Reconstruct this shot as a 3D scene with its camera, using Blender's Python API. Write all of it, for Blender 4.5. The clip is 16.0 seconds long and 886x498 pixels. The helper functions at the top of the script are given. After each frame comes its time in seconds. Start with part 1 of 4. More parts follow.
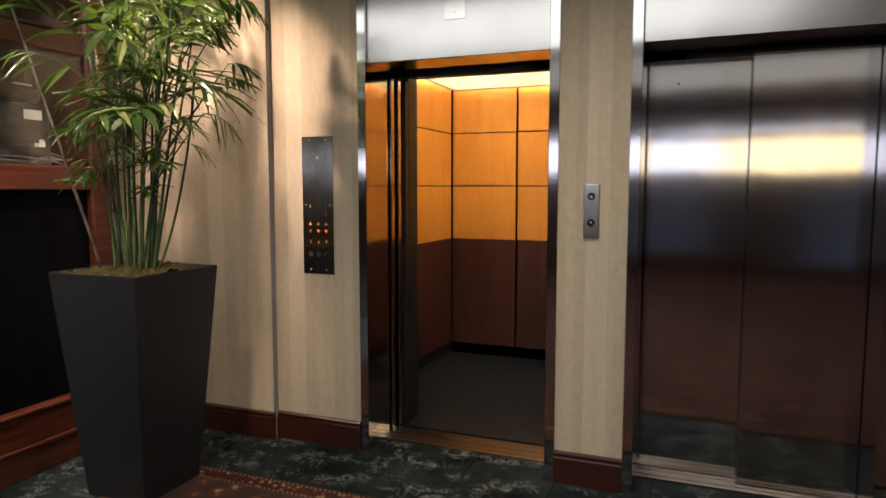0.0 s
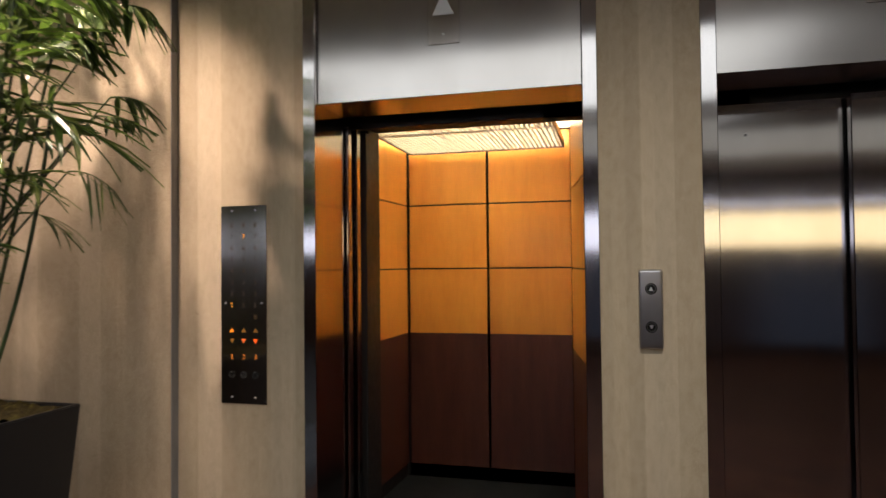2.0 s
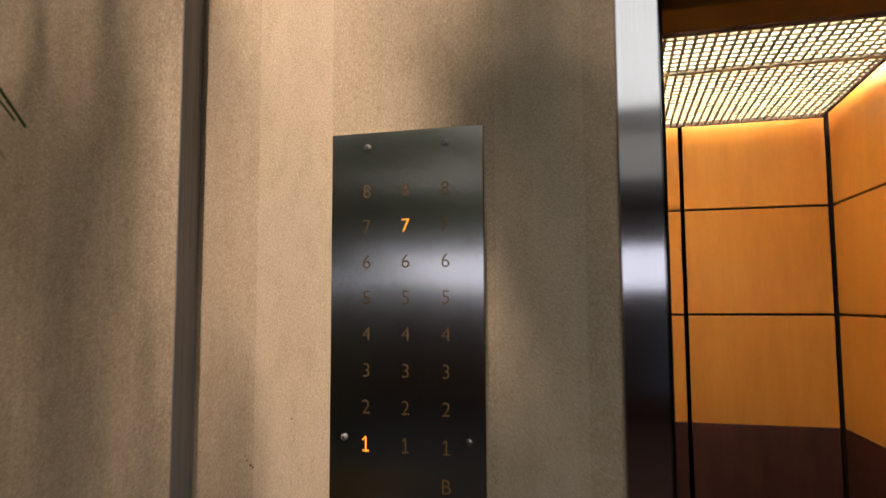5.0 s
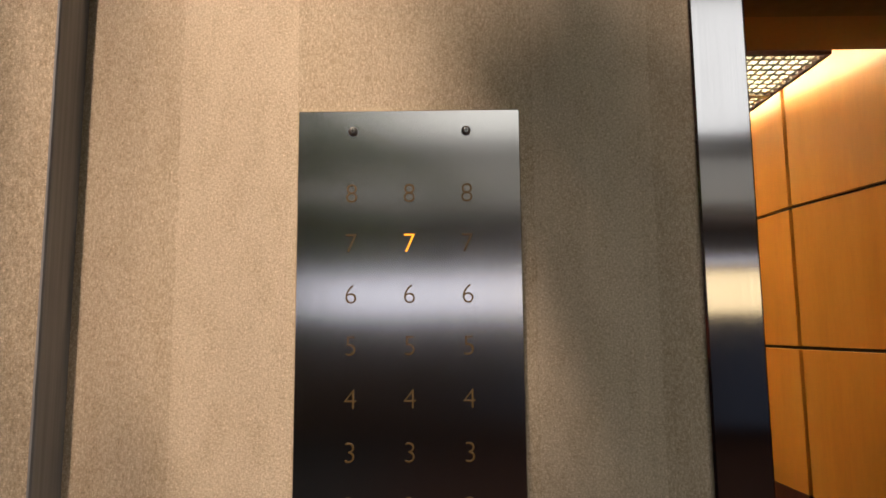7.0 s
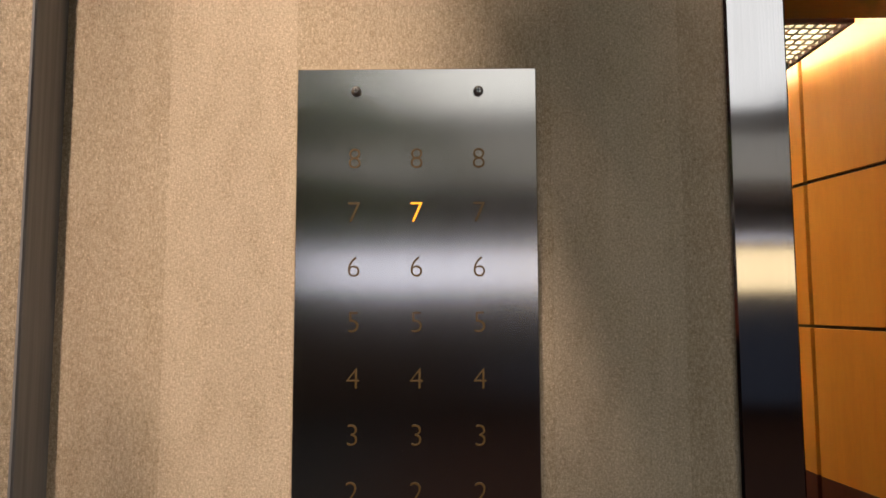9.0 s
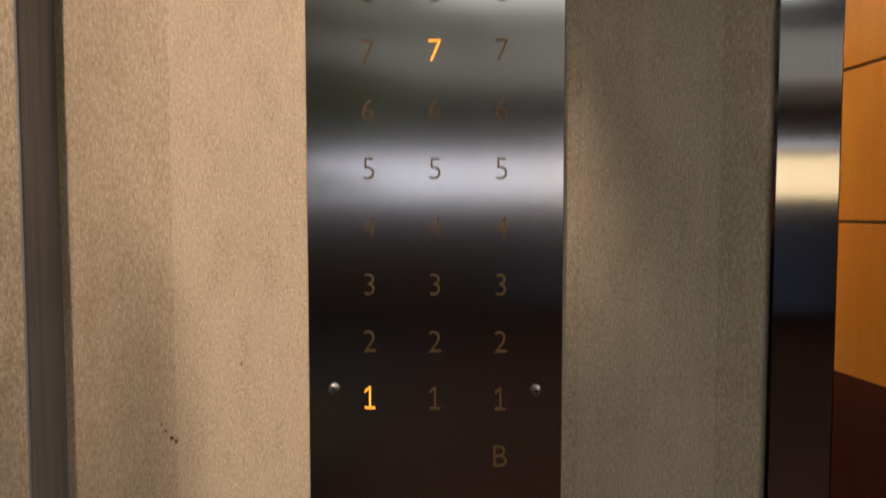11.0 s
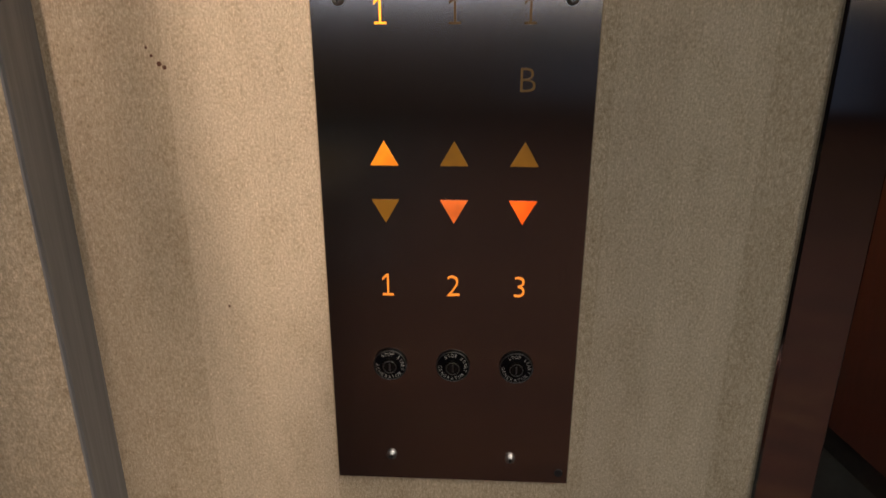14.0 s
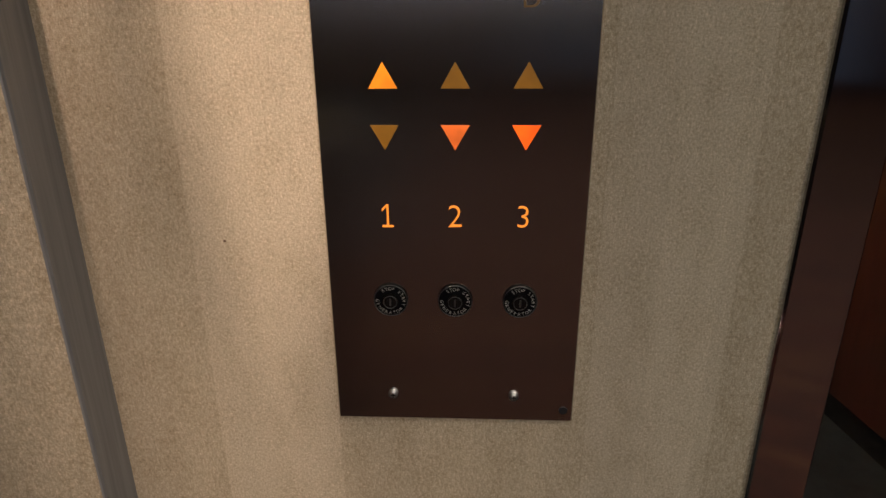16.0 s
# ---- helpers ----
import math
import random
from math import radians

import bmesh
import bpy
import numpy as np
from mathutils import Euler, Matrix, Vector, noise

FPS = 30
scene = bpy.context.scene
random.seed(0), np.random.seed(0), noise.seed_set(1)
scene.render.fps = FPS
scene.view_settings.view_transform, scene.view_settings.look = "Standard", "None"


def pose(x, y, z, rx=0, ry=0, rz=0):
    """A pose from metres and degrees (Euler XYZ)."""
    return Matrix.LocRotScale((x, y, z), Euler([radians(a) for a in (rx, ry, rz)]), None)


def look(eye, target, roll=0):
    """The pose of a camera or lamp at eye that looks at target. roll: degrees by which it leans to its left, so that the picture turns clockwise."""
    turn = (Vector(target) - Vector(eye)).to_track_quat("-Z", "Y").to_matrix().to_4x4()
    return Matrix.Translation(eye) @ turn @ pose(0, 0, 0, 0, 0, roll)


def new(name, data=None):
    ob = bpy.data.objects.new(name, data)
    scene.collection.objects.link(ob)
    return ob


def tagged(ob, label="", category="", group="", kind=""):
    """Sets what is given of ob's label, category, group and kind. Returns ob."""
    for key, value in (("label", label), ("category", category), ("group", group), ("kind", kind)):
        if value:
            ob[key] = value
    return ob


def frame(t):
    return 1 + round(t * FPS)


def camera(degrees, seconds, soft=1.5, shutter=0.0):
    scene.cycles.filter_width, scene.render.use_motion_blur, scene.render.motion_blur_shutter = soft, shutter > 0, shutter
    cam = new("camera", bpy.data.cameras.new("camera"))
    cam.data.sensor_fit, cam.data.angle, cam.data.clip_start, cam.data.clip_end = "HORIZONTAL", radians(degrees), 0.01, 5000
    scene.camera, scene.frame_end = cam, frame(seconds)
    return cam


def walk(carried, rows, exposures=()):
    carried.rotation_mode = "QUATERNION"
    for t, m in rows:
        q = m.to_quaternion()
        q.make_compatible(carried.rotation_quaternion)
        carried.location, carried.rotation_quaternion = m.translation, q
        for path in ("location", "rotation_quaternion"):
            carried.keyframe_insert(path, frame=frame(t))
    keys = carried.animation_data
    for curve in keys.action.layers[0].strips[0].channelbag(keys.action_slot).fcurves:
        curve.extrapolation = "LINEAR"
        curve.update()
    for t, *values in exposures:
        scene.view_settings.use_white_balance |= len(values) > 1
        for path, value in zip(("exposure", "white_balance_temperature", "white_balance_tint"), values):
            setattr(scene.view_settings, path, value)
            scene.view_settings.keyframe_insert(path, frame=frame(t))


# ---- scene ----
cam = camera(68.0, 16.0, shutter=0.4)
PATH = [
    (0, (-0.033, -0.169, 1.463), (-0.753, 1.688, 1.279), 0.0),
    (0.2, (-0.163, -0.065, 1.498), (-0.858, 1.801, 1.308), -0.4),
    (0.5, (-0.205, 0.109, 1.498), (-0.917, 1.972, 1.339), -1.3),
    (1, (-0.335, 0.422, 1.519), (-1.064, 2.284, 1.477), -1.4),
    (1.5, (-0.438, 0.582, 1.514), (-1.134, 2.457, 1.534), -0.7),
    (2, (-0.622, 0.728, 1.512), (-1.123, 2.664, 1.559), -0.6),
    (2.5, (-0.809, 0.884, 1.501), (-1.17, 2.85, 1.556), -1.0),
    (3, (-0.929, 1.185, 1.511), (-1.308, 3.139, 1.7), -1.1),
    (3.5, (-1.097, 1.447, 1.517), (-1.587, 3.38, 1.681), 0.5),
    (4, (-1.407, 1.723, 1.508), (-1.947, 3.647, 1.59), -0.4),
    (4.5, (-1.604, 1.995, 1.505), (-2.174, 3.911, 1.584), -0.4),
    (4.7, (-1.67, 2.121, 1.52), (-2.231, 4.037, 1.642), -0.3),
    (6.8, (-1.975, 2.423, 1.553), (-1.977, 4.408, 1.797), -0.5),
    (7, (-1.973, 2.429, 1.555), (-1.988, 4.415, 1.794), -0.5),
    (7.5, (-1.975, 2.447, 1.553), (-2.003, 4.433, 1.789), -0.5),
    (8, (-1.975, 2.461, 1.553), (-2.011, 4.448, 1.78), -0.3),
    (8.2, (-1.974, 2.463, 1.557), (-2.003, 4.452, 1.765), -0.1),
    (10.5, (-1.986, 2.485, 1.527), (-2.026, 4.483, 1.603), -0.3),
    (11, (-1.984, 2.494, 1.506), (-2.049, 4.49, 1.399), -0.0),
    (11.5, (-2.0, 2.5, 1.478), (-2.028, 4.475, 1.168), 0.2),
    (12, (-1.997, 2.502, 1.457), (-2.05, 4.458, 1.043), 0.5),
    (12.5, (-2.002, 2.509, 1.43), (-2.051, 4.451, 0.955), 0.4),
    (13, (-2.004, 2.517, 1.404), (-2.066, 4.443, 0.868), 0.1),
    (13.5, (-1.992, 2.525, 1.381), (-2.083, 4.432, 0.784), -0.1),
    (14, (-1.99, 2.529, 1.36), (-2.089, 4.411, 0.691), -0.0),
    (14.5, (-1.991, 2.527, 1.337), (-2.096, 4.398, 0.64), -0.1),
    (15, (-1.992, 2.53, 1.327), (-2.089, 4.39, 0.597), -0.2),
    (15.5, (-1.995, 2.53, 1.325), (-2.084, 4.387, 0.586), -0.2),
    (16, (-1.994, 2.53, 1.321), (-2.081, 4.389, 0.59), -0.4),
]
EXPOSURES = [(0.0, 0.52), (0.5, 0.40), (1.0, 0.27), (1.5, 0.19), (2.5, 0.14), (3.0, 0.25), (3.5, 0.08), (4.5, -0.14), (7.0, -0.05), (10.5, -0.1), (11.5, -0.24), (12.5, -0.08), (13.5, 0.12), (15.0, 0.26), (16.0, 0.26)]
walk(cam, [(t, look(eye, target, roll)) for t, eye, target, roll in PATH], EXPOSURES)

# ---- world and lamps ----
WALL = 3.0        # front of the lift wall
CEIL = 3.1
world = bpy.data.worlds.new("world")
scene.world = world
world.use_nodes = True
world.node_tree.nodes["Background"].inputs[0].default_value = (0.5, 0.6, 0.8, 1)
world.node_tree.nodes["Background"].inputs[1].default_value = 0.05


def spot(name, eye, target, watts, colour, degrees, blend, radius):
    data = bpy.data.lights.new(name, "SPOT")
    data.energy, data.color, data.spot_size, data.spot_blend, data.shadow_soft_size = watts, colour, radians(degrees), blend, radius
    ob = new(name, data)
    ob.matrix_world = look(eye, target)
    return ob


def area(name, eye, target, watts, colour, sx, sy):
    data = bpy.data.lights.new(name, "AREA")
    data.shape, data.size, data.size_y, data.energy, data.color = "RECTANGLE", sx, sy, watts, colour
    ob = new(name, data)
    ob.matrix_world = look(eye, target)
    return ob


WARM = (1.0, 0.84, 0.69)
AMBER = (1.0, 0.765, 0.62)
NEUTRAL = (1.0, 0.91, 0.80)
# recessed spots that wash the wall, the luminous tray in the lobby ceiling, and added fill lamps
spot("downlight_lamp_plant", (-2.44, 2.2, CEIL - 0.05), (-2.36, 3.0, 0.50), 250, AMBER, 86, 1.0, 0.036)
spot("downlight_lamp_corner", (-3.1, 2.5, CEIL - 0.05), (-2.95, 3.0, 0.9), 90, AMBER, 58, 1.0, 0.06)
# fill spot added to brighten the palm, planter and lower wall
spot("fill_spot_front", (-1.75, 0.75, CEIL - 0.05), (-2.74, 2.65, 0.95), 225, AMBER, 40, 1.0, 0.14)
# narrow fill spot, put in to lift the dark rails of the case
spot("fill_spot_case", (-2.82, 1.55, CEIL - 0.05), (-3.05, 2.1, 0.1), 190, WARM, 30, 0.8, 0.04)
spot("downlight_lamp_hall", (-0.35, 1.55, CEIL - 0.05), (-0.35, 1.9, 0.0), 105, NEUTRAL, 124, 1.0, 0.05)
area("ceiling_tray_lamp", (-2.8, -0.5, CEIL - 0.004), (-2.8, -0.5, 0.0), 75, (0.91, 0.95, 0.95), 6.8, 2.2)
# dim area lamp added so the steel mirrors a grey far ceiling
area("fill_area_far", (-1.0, -3.1, CEIL - 0.104), (-1.0, -3.1, 0.0), 22, (0.98, 1.0, 0.93), 11.0, 2.2)


# ---- materials ----
class Mat:
    """A node material built step by step."""

    def __init__(self, name, colour=(0.5, 0.5, 0.5), rough=0.5, metal=0.0, spec=0.5):
        self.m = bpy.data.materials.new(name)
        self.m.use_nodes = True
        self.t = self.m.node_tree
        self.b = self.t.nodes["Principled BSDF"]
        self.b.inputs["Base Color"].default_value = (*colour, 1)
        self.b.inputs["Roughness"].default_value = rough
        self.b.inputs["Metallic"].default_value = metal
        self.b.inputs["Specular IOR Level"].default_value = spec

    def node(self, kind, **values):
        n = self.t.nodes.new(kind)
        for k, v in values.items():
            n.inputs[k.replace("_", " ")].default_value = v
        return n

    def link(self, a, b):
        self.t.links.new(a, b)

    def coords(self, scale=(1, 1, 1), world_space=True, offset=(0, 0, 0)):
        mp = self.node("ShaderNodeMapping")
        mp.inputs["Scale"].default_value = scale
        mp.inputs["Location"].default_value = offset
        if world_space:
            self.link(self.node("ShaderNodeNewGeometry").outputs["Position"], mp.inputs["Vector"])
        else:
            self.link(self.node("ShaderNodeTexCoord").outputs["Object"], mp.inputs["Vector"])
        return mp.outputs["Vector"]

    def noise(self, scale, detail=3.0, rough=0.55, stretch=(1, 1, 1), offset=(0, 0, 0), world_space=True):
        n = self.node("ShaderNodeTexNoise", Scale=scale, Detail=detail, Roughness=rough)
        self.link(self.coords(stretch, world_space, offset), n.inputs["Vector"])
        return n.outputs["Fac"]

    def ramp(self, fac, stops):
        r = self.t.nodes.new("ShaderNodeValToRGB")
        while len(r.color_ramp.elements) < len(stops):
            r.color_ramp.elements.new(0.5)
        for e, (p, c) in zip(r.color_ramp.elements, stops):
            e.position = p
            e.color = (*c, 1) if len(c) == 3 else c
        self.link(fac, r.inputs["Fac"])
        return r.outputs["Color"]

    def mix(self, a, b, fac=0.5, blend="MIX"):
        n = self.t.nodes.new("ShaderNodeMix")
        n.data_type, n.blend_type = "RGBA", blend
        for value, socket in ((fac, n.inputs[0]), (a, n.inputs[6]), (b, n.inputs[7])):
            if isinstance(value, bpy.types.NodeSocket):
                self.link(value, socket)
            else:
                socket.default_value = value if not isinstance(value, tuple) else (*value[:3], 1)
        return n.outputs[2]

    def math(self, op, a, b=0.0):
        n = self.t.nodes.new("ShaderNodeMath")
        n.operation = op
        for value, socket in ((a, n.inputs[0]), (b, n.inputs[1])):
            if isinstance(value, bpy.types.NodeSocket):
                self.link(value, socket)
            else:
                socket.default_value = value
        return n.outputs[0]

    def span(self, fac, lo, hi):
        n = self.node("ShaderNodeMapRange")
        n.inputs["To Min"].default_value, n.inputs["To Max"].default_value = lo, hi
        self.link(fac, n.inputs["Value"])
        return n.outputs["Result"]

    def colour(self, socket):
        self.link(socket, self.b.inputs["Base Color"])
        return self

    def rough(self, fac, lo, hi):
        self.link(self.span(fac, lo, hi), self.b.inputs["Roughness"])
        return self

    def bump(self, fac, strength=0.3, distance=0.002):
        n = self.node("ShaderNodeBump", Strength=strength, Distance=distance)
        self.link(fac, n.inputs["Height"])
        old = self.b.inputs["Normal"].links
        if old:
            self.link(old[0].from_socket, n.inputs["Normal"])
        self.link(n.outputs["Normal"], self.b.inputs["Normal"])
        return self

    def glow(self, colour, strength):
        self.b.inputs["Emission Color"].default_value = (*colour, 1)
        self.b.inputs["Emission Strength"].default_value = strength
        return self


def brushed(name, colour, rough, wave=0.25):
    """Vertically brushed stainless steel, which spreads reflections sideways."""
    k = Mat(name, colour, rough, 1.0)
    k.b.inputs["Anisotropic"].default_value = 0.85
    tangent = k.node("ShaderNodeCombineXYZ", X=0.7071, Y=0.7071, Z=0.0)
    k.link(tangent.outputs[0], k.b.inputs["Tangent"])
    fine = k.noise(1.0, 3.0, 0.7, (620, 620, 3.5))
    smear = k.noise(1.0, 4.0, 0.6, (5, 5, 2.2))
    k.rough(k.mix(fine, smear, 0.6), rough - 0.03, rough + 0.04)
    k.colour(k.mix(k.ramp(fine, [(0.3, tuple(c * 0.91 for c in colour)), (0.7, colour)]), k.ramp(smear, [(0.3, (0.88, 0.87, 0.86)), (0.65, (1, 1, 1))]), 1.0, "MULTIPLY"))
    k.bump(k.noise(1.0, 2.0, 0.4, (2.6, 2.6, 3.5)), wave, 0.004)
    k.bump(fine, 0.03, 0.0006)
    return k.m


STEEL = brushed("brushed_steel", (0.60, 0.572, 0.575), 0.105, 0.13)
STEEL_PANEL = brushed("brushed_steel_panel", (0.60, 0.56, 0.525), 0.17, 0.012)
STEEL_TRANSOM = brushed("brushed_steel_transom", (0.54, 0.51, 0.495), 0.20, 0.26)
STEEL_CALL = brushed("satin_steel", (0.58, 0.57, 0.585), 0.30, 0.03)
SILL = brushed("worn_bronze_sill", (0.40, 0.33, 0.27), 0.38, 0.05)
CHROME = Mat("polished_screw_metal", (0.58, 0.56, 0.54), 0.30, 1.0).m
BLACK = Mat("black_paint", (0.012, 0.011, 0.011), 0.55)
BLACK = BLACK.rough(BLACK.noise(30), 0.4, 0.65).m


def wallpaper():
    """Woven vinyl wallcovering: upright strips, some more worn, with a fine flecked weave."""
    k = Mat("woven_wallcovering", (0.45, 0.38, 0.28), 0.85, 0.0, 0.2)
    pos = k.node("ShaderNodeSeparateXYZ")
    k.link(k.coords(), pos.inputs[0])
    wobble = k.math("MULTIPLY", k.math("SUBTRACT", k.noise(1.0, 3.0, 0.7, (60, 60, 45)), 0.5), 0.005)
    strip = k.math("FLOOR", k.math("DIVIDE", k.math("ADD", k.math("ADD", pos.outputs["X"], 2.212), wobble), 0.1053))
    tone = k.span(k.math("SINE", k.math("ADD", k.math("MULTIPLY", strip, 2.4), 1.3)), 0.5, 1.0)
    half = k.math("FLOOR", k.math("DIVIDE", k.math("ADD", k.math("ADD", pos.outputs["X"], 2.18), wobble), 0.0471))
    tone2 = k.span(k.math("SINE", k.math("MULTIPLY", half, 2.9)), 0.5, 1.0)
    broad = k.noise(1.0, 2.0, 0.5, (6, 6, 0.4), (3, 0, 7))
    cloud = k.noise(1.0, 4.0, 0.7, (26, 26, 9), (1, 2, 3))
    fleck = k.noise(1.0, 3.0, 0.75, (620, 620, 480))
    yarn = k.noise(1.0, 2.0, 0.7, (300, 300, 1500))
    warp = k.noise(1.0, 2.0, 0.7, (1300, 1300, 260), (5, 5, 5))
    worn = k.noise(1.0, 5.0, 0.85, (420, 420, 170), (4, 1, 9))
    base = k.ramp(tone, [(0.5, (0.535, 0.455, 0.352)), (1.0, (0.575, 0.492, 0.385))])
    base = k.mix(base, k.ramp(tone2, [(0.5, (0.95, 0.947, 0.945)), (1.0, (1.02, 1.02, 1.02))]), 0.8, "MULTIPLY")
    base = k.mix(base, k.ramp(broad, [(0.35, (0.88, 0.865, 0.85)), (0.65, (1.05, 1.04, 1.0))]), 0.7, "MULTIPLY")
    base = k.mix(base, k.ramp(cloud, [(0.3, (0.88, 0.87, 0.85)), (0.6, (1.04, 1.04, 1.04))]), 0.35, "MULTIPLY")
    base = k.mix(base, k.ramp(yarn, [(0.32, (0.80, 0.79, 0.77)), (0.66, (1.14, 1.14, 1.13))]), 0.8, "MULTIPLY")
    base = k.mix(base, k.ramp(warp, [(0.32, (0.84, 0.83, 0.81)), (0.66, (1.10, 1.10, 1.09))]), 0.8, "MULTIPLY")
    base = k.mix(base, k.ramp(fleck, [(0.28, (0.56, 0.53, 0.48)), (0.45, (0.95, 0.95, 0.94)), (0.57, (1.05, 1.05, 1.05)), (0.72, (1.6, 1.6, 1.58))]), 0.9, "MULTIPLY")
    wear = k.ramp(tone, [(0.60, (0.95, 0.95, 0.95)), (0.90, (0.38, 0.38, 0.38))])
    base = k.mix(base, k.ramp(worn, [(0.40, (0.75, 0.715, 0.66)), (0.58, (1.05, 1.05, 1.05))]), wear, "MULTIPLY")
    patch = k.noise(1.0, 3.0, 0.6, (48, 48, 22), (8, 3, 5))
    base = k.mix(base, k.ramp(k.noise(1.0, 4.0, 0.8, (300, 300, 420), (2, 7, 1)), [(0.42, (0.78, 0.75, 0.70)), (0.58, (1.05, 1.05, 1.05))]), k.ramp(patch, [(0.45, (0, 0, 0)), (0.62, (0.8, 0.8, 0.8))]), "MULTIPLY")
    k.colour(base)
    k.bump(fleck, 0.30, 0.0008)
    k.bump(yarn, 0.20, 0.0005)
    return k.m


WALLPAPER = wallpaper()


def wood(name, dark, mid, light, rough, stretch, coat=0.0, pores=0.7):
    k = Mat(name, mid, rough)
    grain = k.noise(1.0, 5.0, 0.6, stretch)
    fine = k.noise(1.0, 2.0, 0.6, tuple(c * 7 for c in stretch))
    k.colour(k.mix(k.ramp(grain, [(0.3, dark), (0.5, mid), (0.7, light)]), k.ramp(fine, [(0.35, (0.86, 0.84, 0.8)), (0.65, (1.05, 1.05, 1.05))]), pores, "MULTIPLY"))
    k.rough(grain, rough - 0.07, rough + 0.08)
    k.bump(fine, 0.06, 0.0006)
    k.b.inputs["Coat Weight"].default_value = coat
    k.b.inputs["Coat Roughness"].default_value = 0.12
    return k.m


CAR_TILE = Mat("dark_stone_tile", (0.010, 0.010, 0.011), 0.3, 0.0, 0.3)
CAR_TILE = CAR_TILE.colour(CAR_TILE.ramp(CAR_TILE.noise(9.0, 6.0, 0.7), [(0.4, (0.006, 0.006, 0.007)), (0.75, (0.02, 0.021, 0.022))])).m
MAHOGANY = wood("mahogany", (0.045, 0.010, 0.006), (0.095, 0.022, 0.012), (0.15, 0.036, 0.018), 0.32, (5, 3, 40), 0.5)
MAHOGANY_LONG = wood("mahogany_baseboard", (0.022, 0.005, 0.004), (0.038, 0.009, 0.006), (0.055, 0.013, 0.008), 0.32, (3, 3, 60), 0.5)
MAPLE = wood("amber_maple_laminate", (0.47, 0.185, 0.026), (0.53, 0.215, 0.031), (0.57, 0.240, 0.037), 0.38, (9, 9, 1.4), 0.15, 0.25)
WAINSCOT = wood("dark_brown_laminate", (0.045, 0.013, 0.009), (0.06, 0.018, 0.012), (0.075, 0.024, 0.016), 0.42, (12, 12, 1.4))
PANEL_DARK = wood("dark_panelling", (0.06, 0.03, 0.02), (0.095, 0.048, 0.032), (0.14, 0.07, 0.048), 0.4, (14, 14, 2), 0.2)


def marble():
    k = Mat("dark_green_marble", (0.03, 0.04, 0.038), 0.2, 0.0, 0.06)
    warp = k.noise(3.0, 5.0, 0.65)
    n = k.node("ShaderNodeTexNoise", Scale=7.0, Detail=9.0, Roughness=0.72, Distortion=0.8)
    k.link(k.coords(), n.inputs["Vector"])
    vein = k.math("ABSOLUTE", k.math("SUBTRACT", n.outputs["Fac"], 0.5))
    veins = k.ramp(vein, [(0.0, (0.22, 0.24, 0.24)), (0.01, (0.07, 0.08, 0.08)), (0.04, (0.016, 0.02, 0.019)), (0.2, (0.006, 0.008, 0.008))])
    k.colour(k.mix(k.ramp(warp, [(0.35, (0.006, 0.008, 0.008)), (0.7, (0.022, 0.028, 0.026))]), veins, k.ramp(k.noise(5.5, 4.0, 0.6), [(0.48, (0, 0, 0)), (0.64, (1, 1, 1))]), "LIGHTEN"))
    info = k.node("ShaderNodeObjectInfo")
    k.b.inputs["IOR"].default_value = 1.25
    k.rough(info.outputs["Random"], 0.18, 0.28)
    return k.m


MARBLE = marble()
GROUT = Mat("dark_grout", (0.02, 0.02, 0.02), 0.9).m


def carpet():
    k = Mat("patterned_carpet", (0.08, 0.02, 0.015), 0.95, 0.0, 0.1)
    pos = k.node("ShaderNodeSeparateXYZ")
    k.link(k.coords(), pos.inputs[0])
    edge = k.math("SUBTRACT", 2.5, pos.outputs["Y"])
    v = k.node("ShaderNodeTexVoronoi", Scale=9.0)
    k.link(k.coords(), v.inputs["Vector"])
    v2 = k.node("ShaderNodeTexVoronoi", Scale=26.0)
    k.link(k.coords(), v2.inputs["Vector"])
    wob = k.noise(22.0, 3.0)
    flower = k.math("ADD", v.outputs["Distance"], k.math("MULTIPLY", wob, 0.5))
    field = k.ramp(flower, [(0.34, (0.34, 0.24, 0.12)), (0.42, (0.20, 0.10, 0.04)), (0.47, (0.105, 0.036, 0.026)), (0.62, (0.085, 0.034, 0.026)), (0.8, (0.055, 0.029, 0.024))])
    small = k.ramp(v2.outputs["Distance"], [(0.16, (0.34, 0.25, 0.14)), (0.3, (0.13, 0.03, 0.018)), (0.5, (0.045, 0.014, 0.012))])
    dots = k.math("SINE", k.math("MULTIPLY", pos.outputs["X"], 240.0))
    beads = k.ramp(dots, [(0.45, (0.06, 0.02, 0.015)), (0.55, (0.22, 0.16, 0.095))])
    bands = k.ramp(edge, [(0.0, (0, 0, 0)), (0.018, (1, 0, 0)), (0.034, (0, 0, 1)), (0.105, (1, 0, 0)), (0.12, (0, 1, 0))])
    bands.node.color_ramp.interpolation = "CONSTANT"
    sp = k.node("ShaderNodeSeparateColor")
    k.link(bands, sp.inputs[0])
    c = k.mix((0.03, 0.016, 0.012), beads, sp.outputs[0])
    c = k.mix(c, small, sp.outputs[2])
    c = k.mix(c, field, sp.outputs[1])
    pile = k.noise(700.0, 2.0)
    c = k.mix(c, k.ramp(pile, [(0.3, (0.7, 0.7, 0.7)), (0.7, (1.15, 1.15, 1.15))]), 0.8, "MULTIPLY")
    k.colour(c)
    k.bump(pile, 0.5, 0.003)
    return k.m


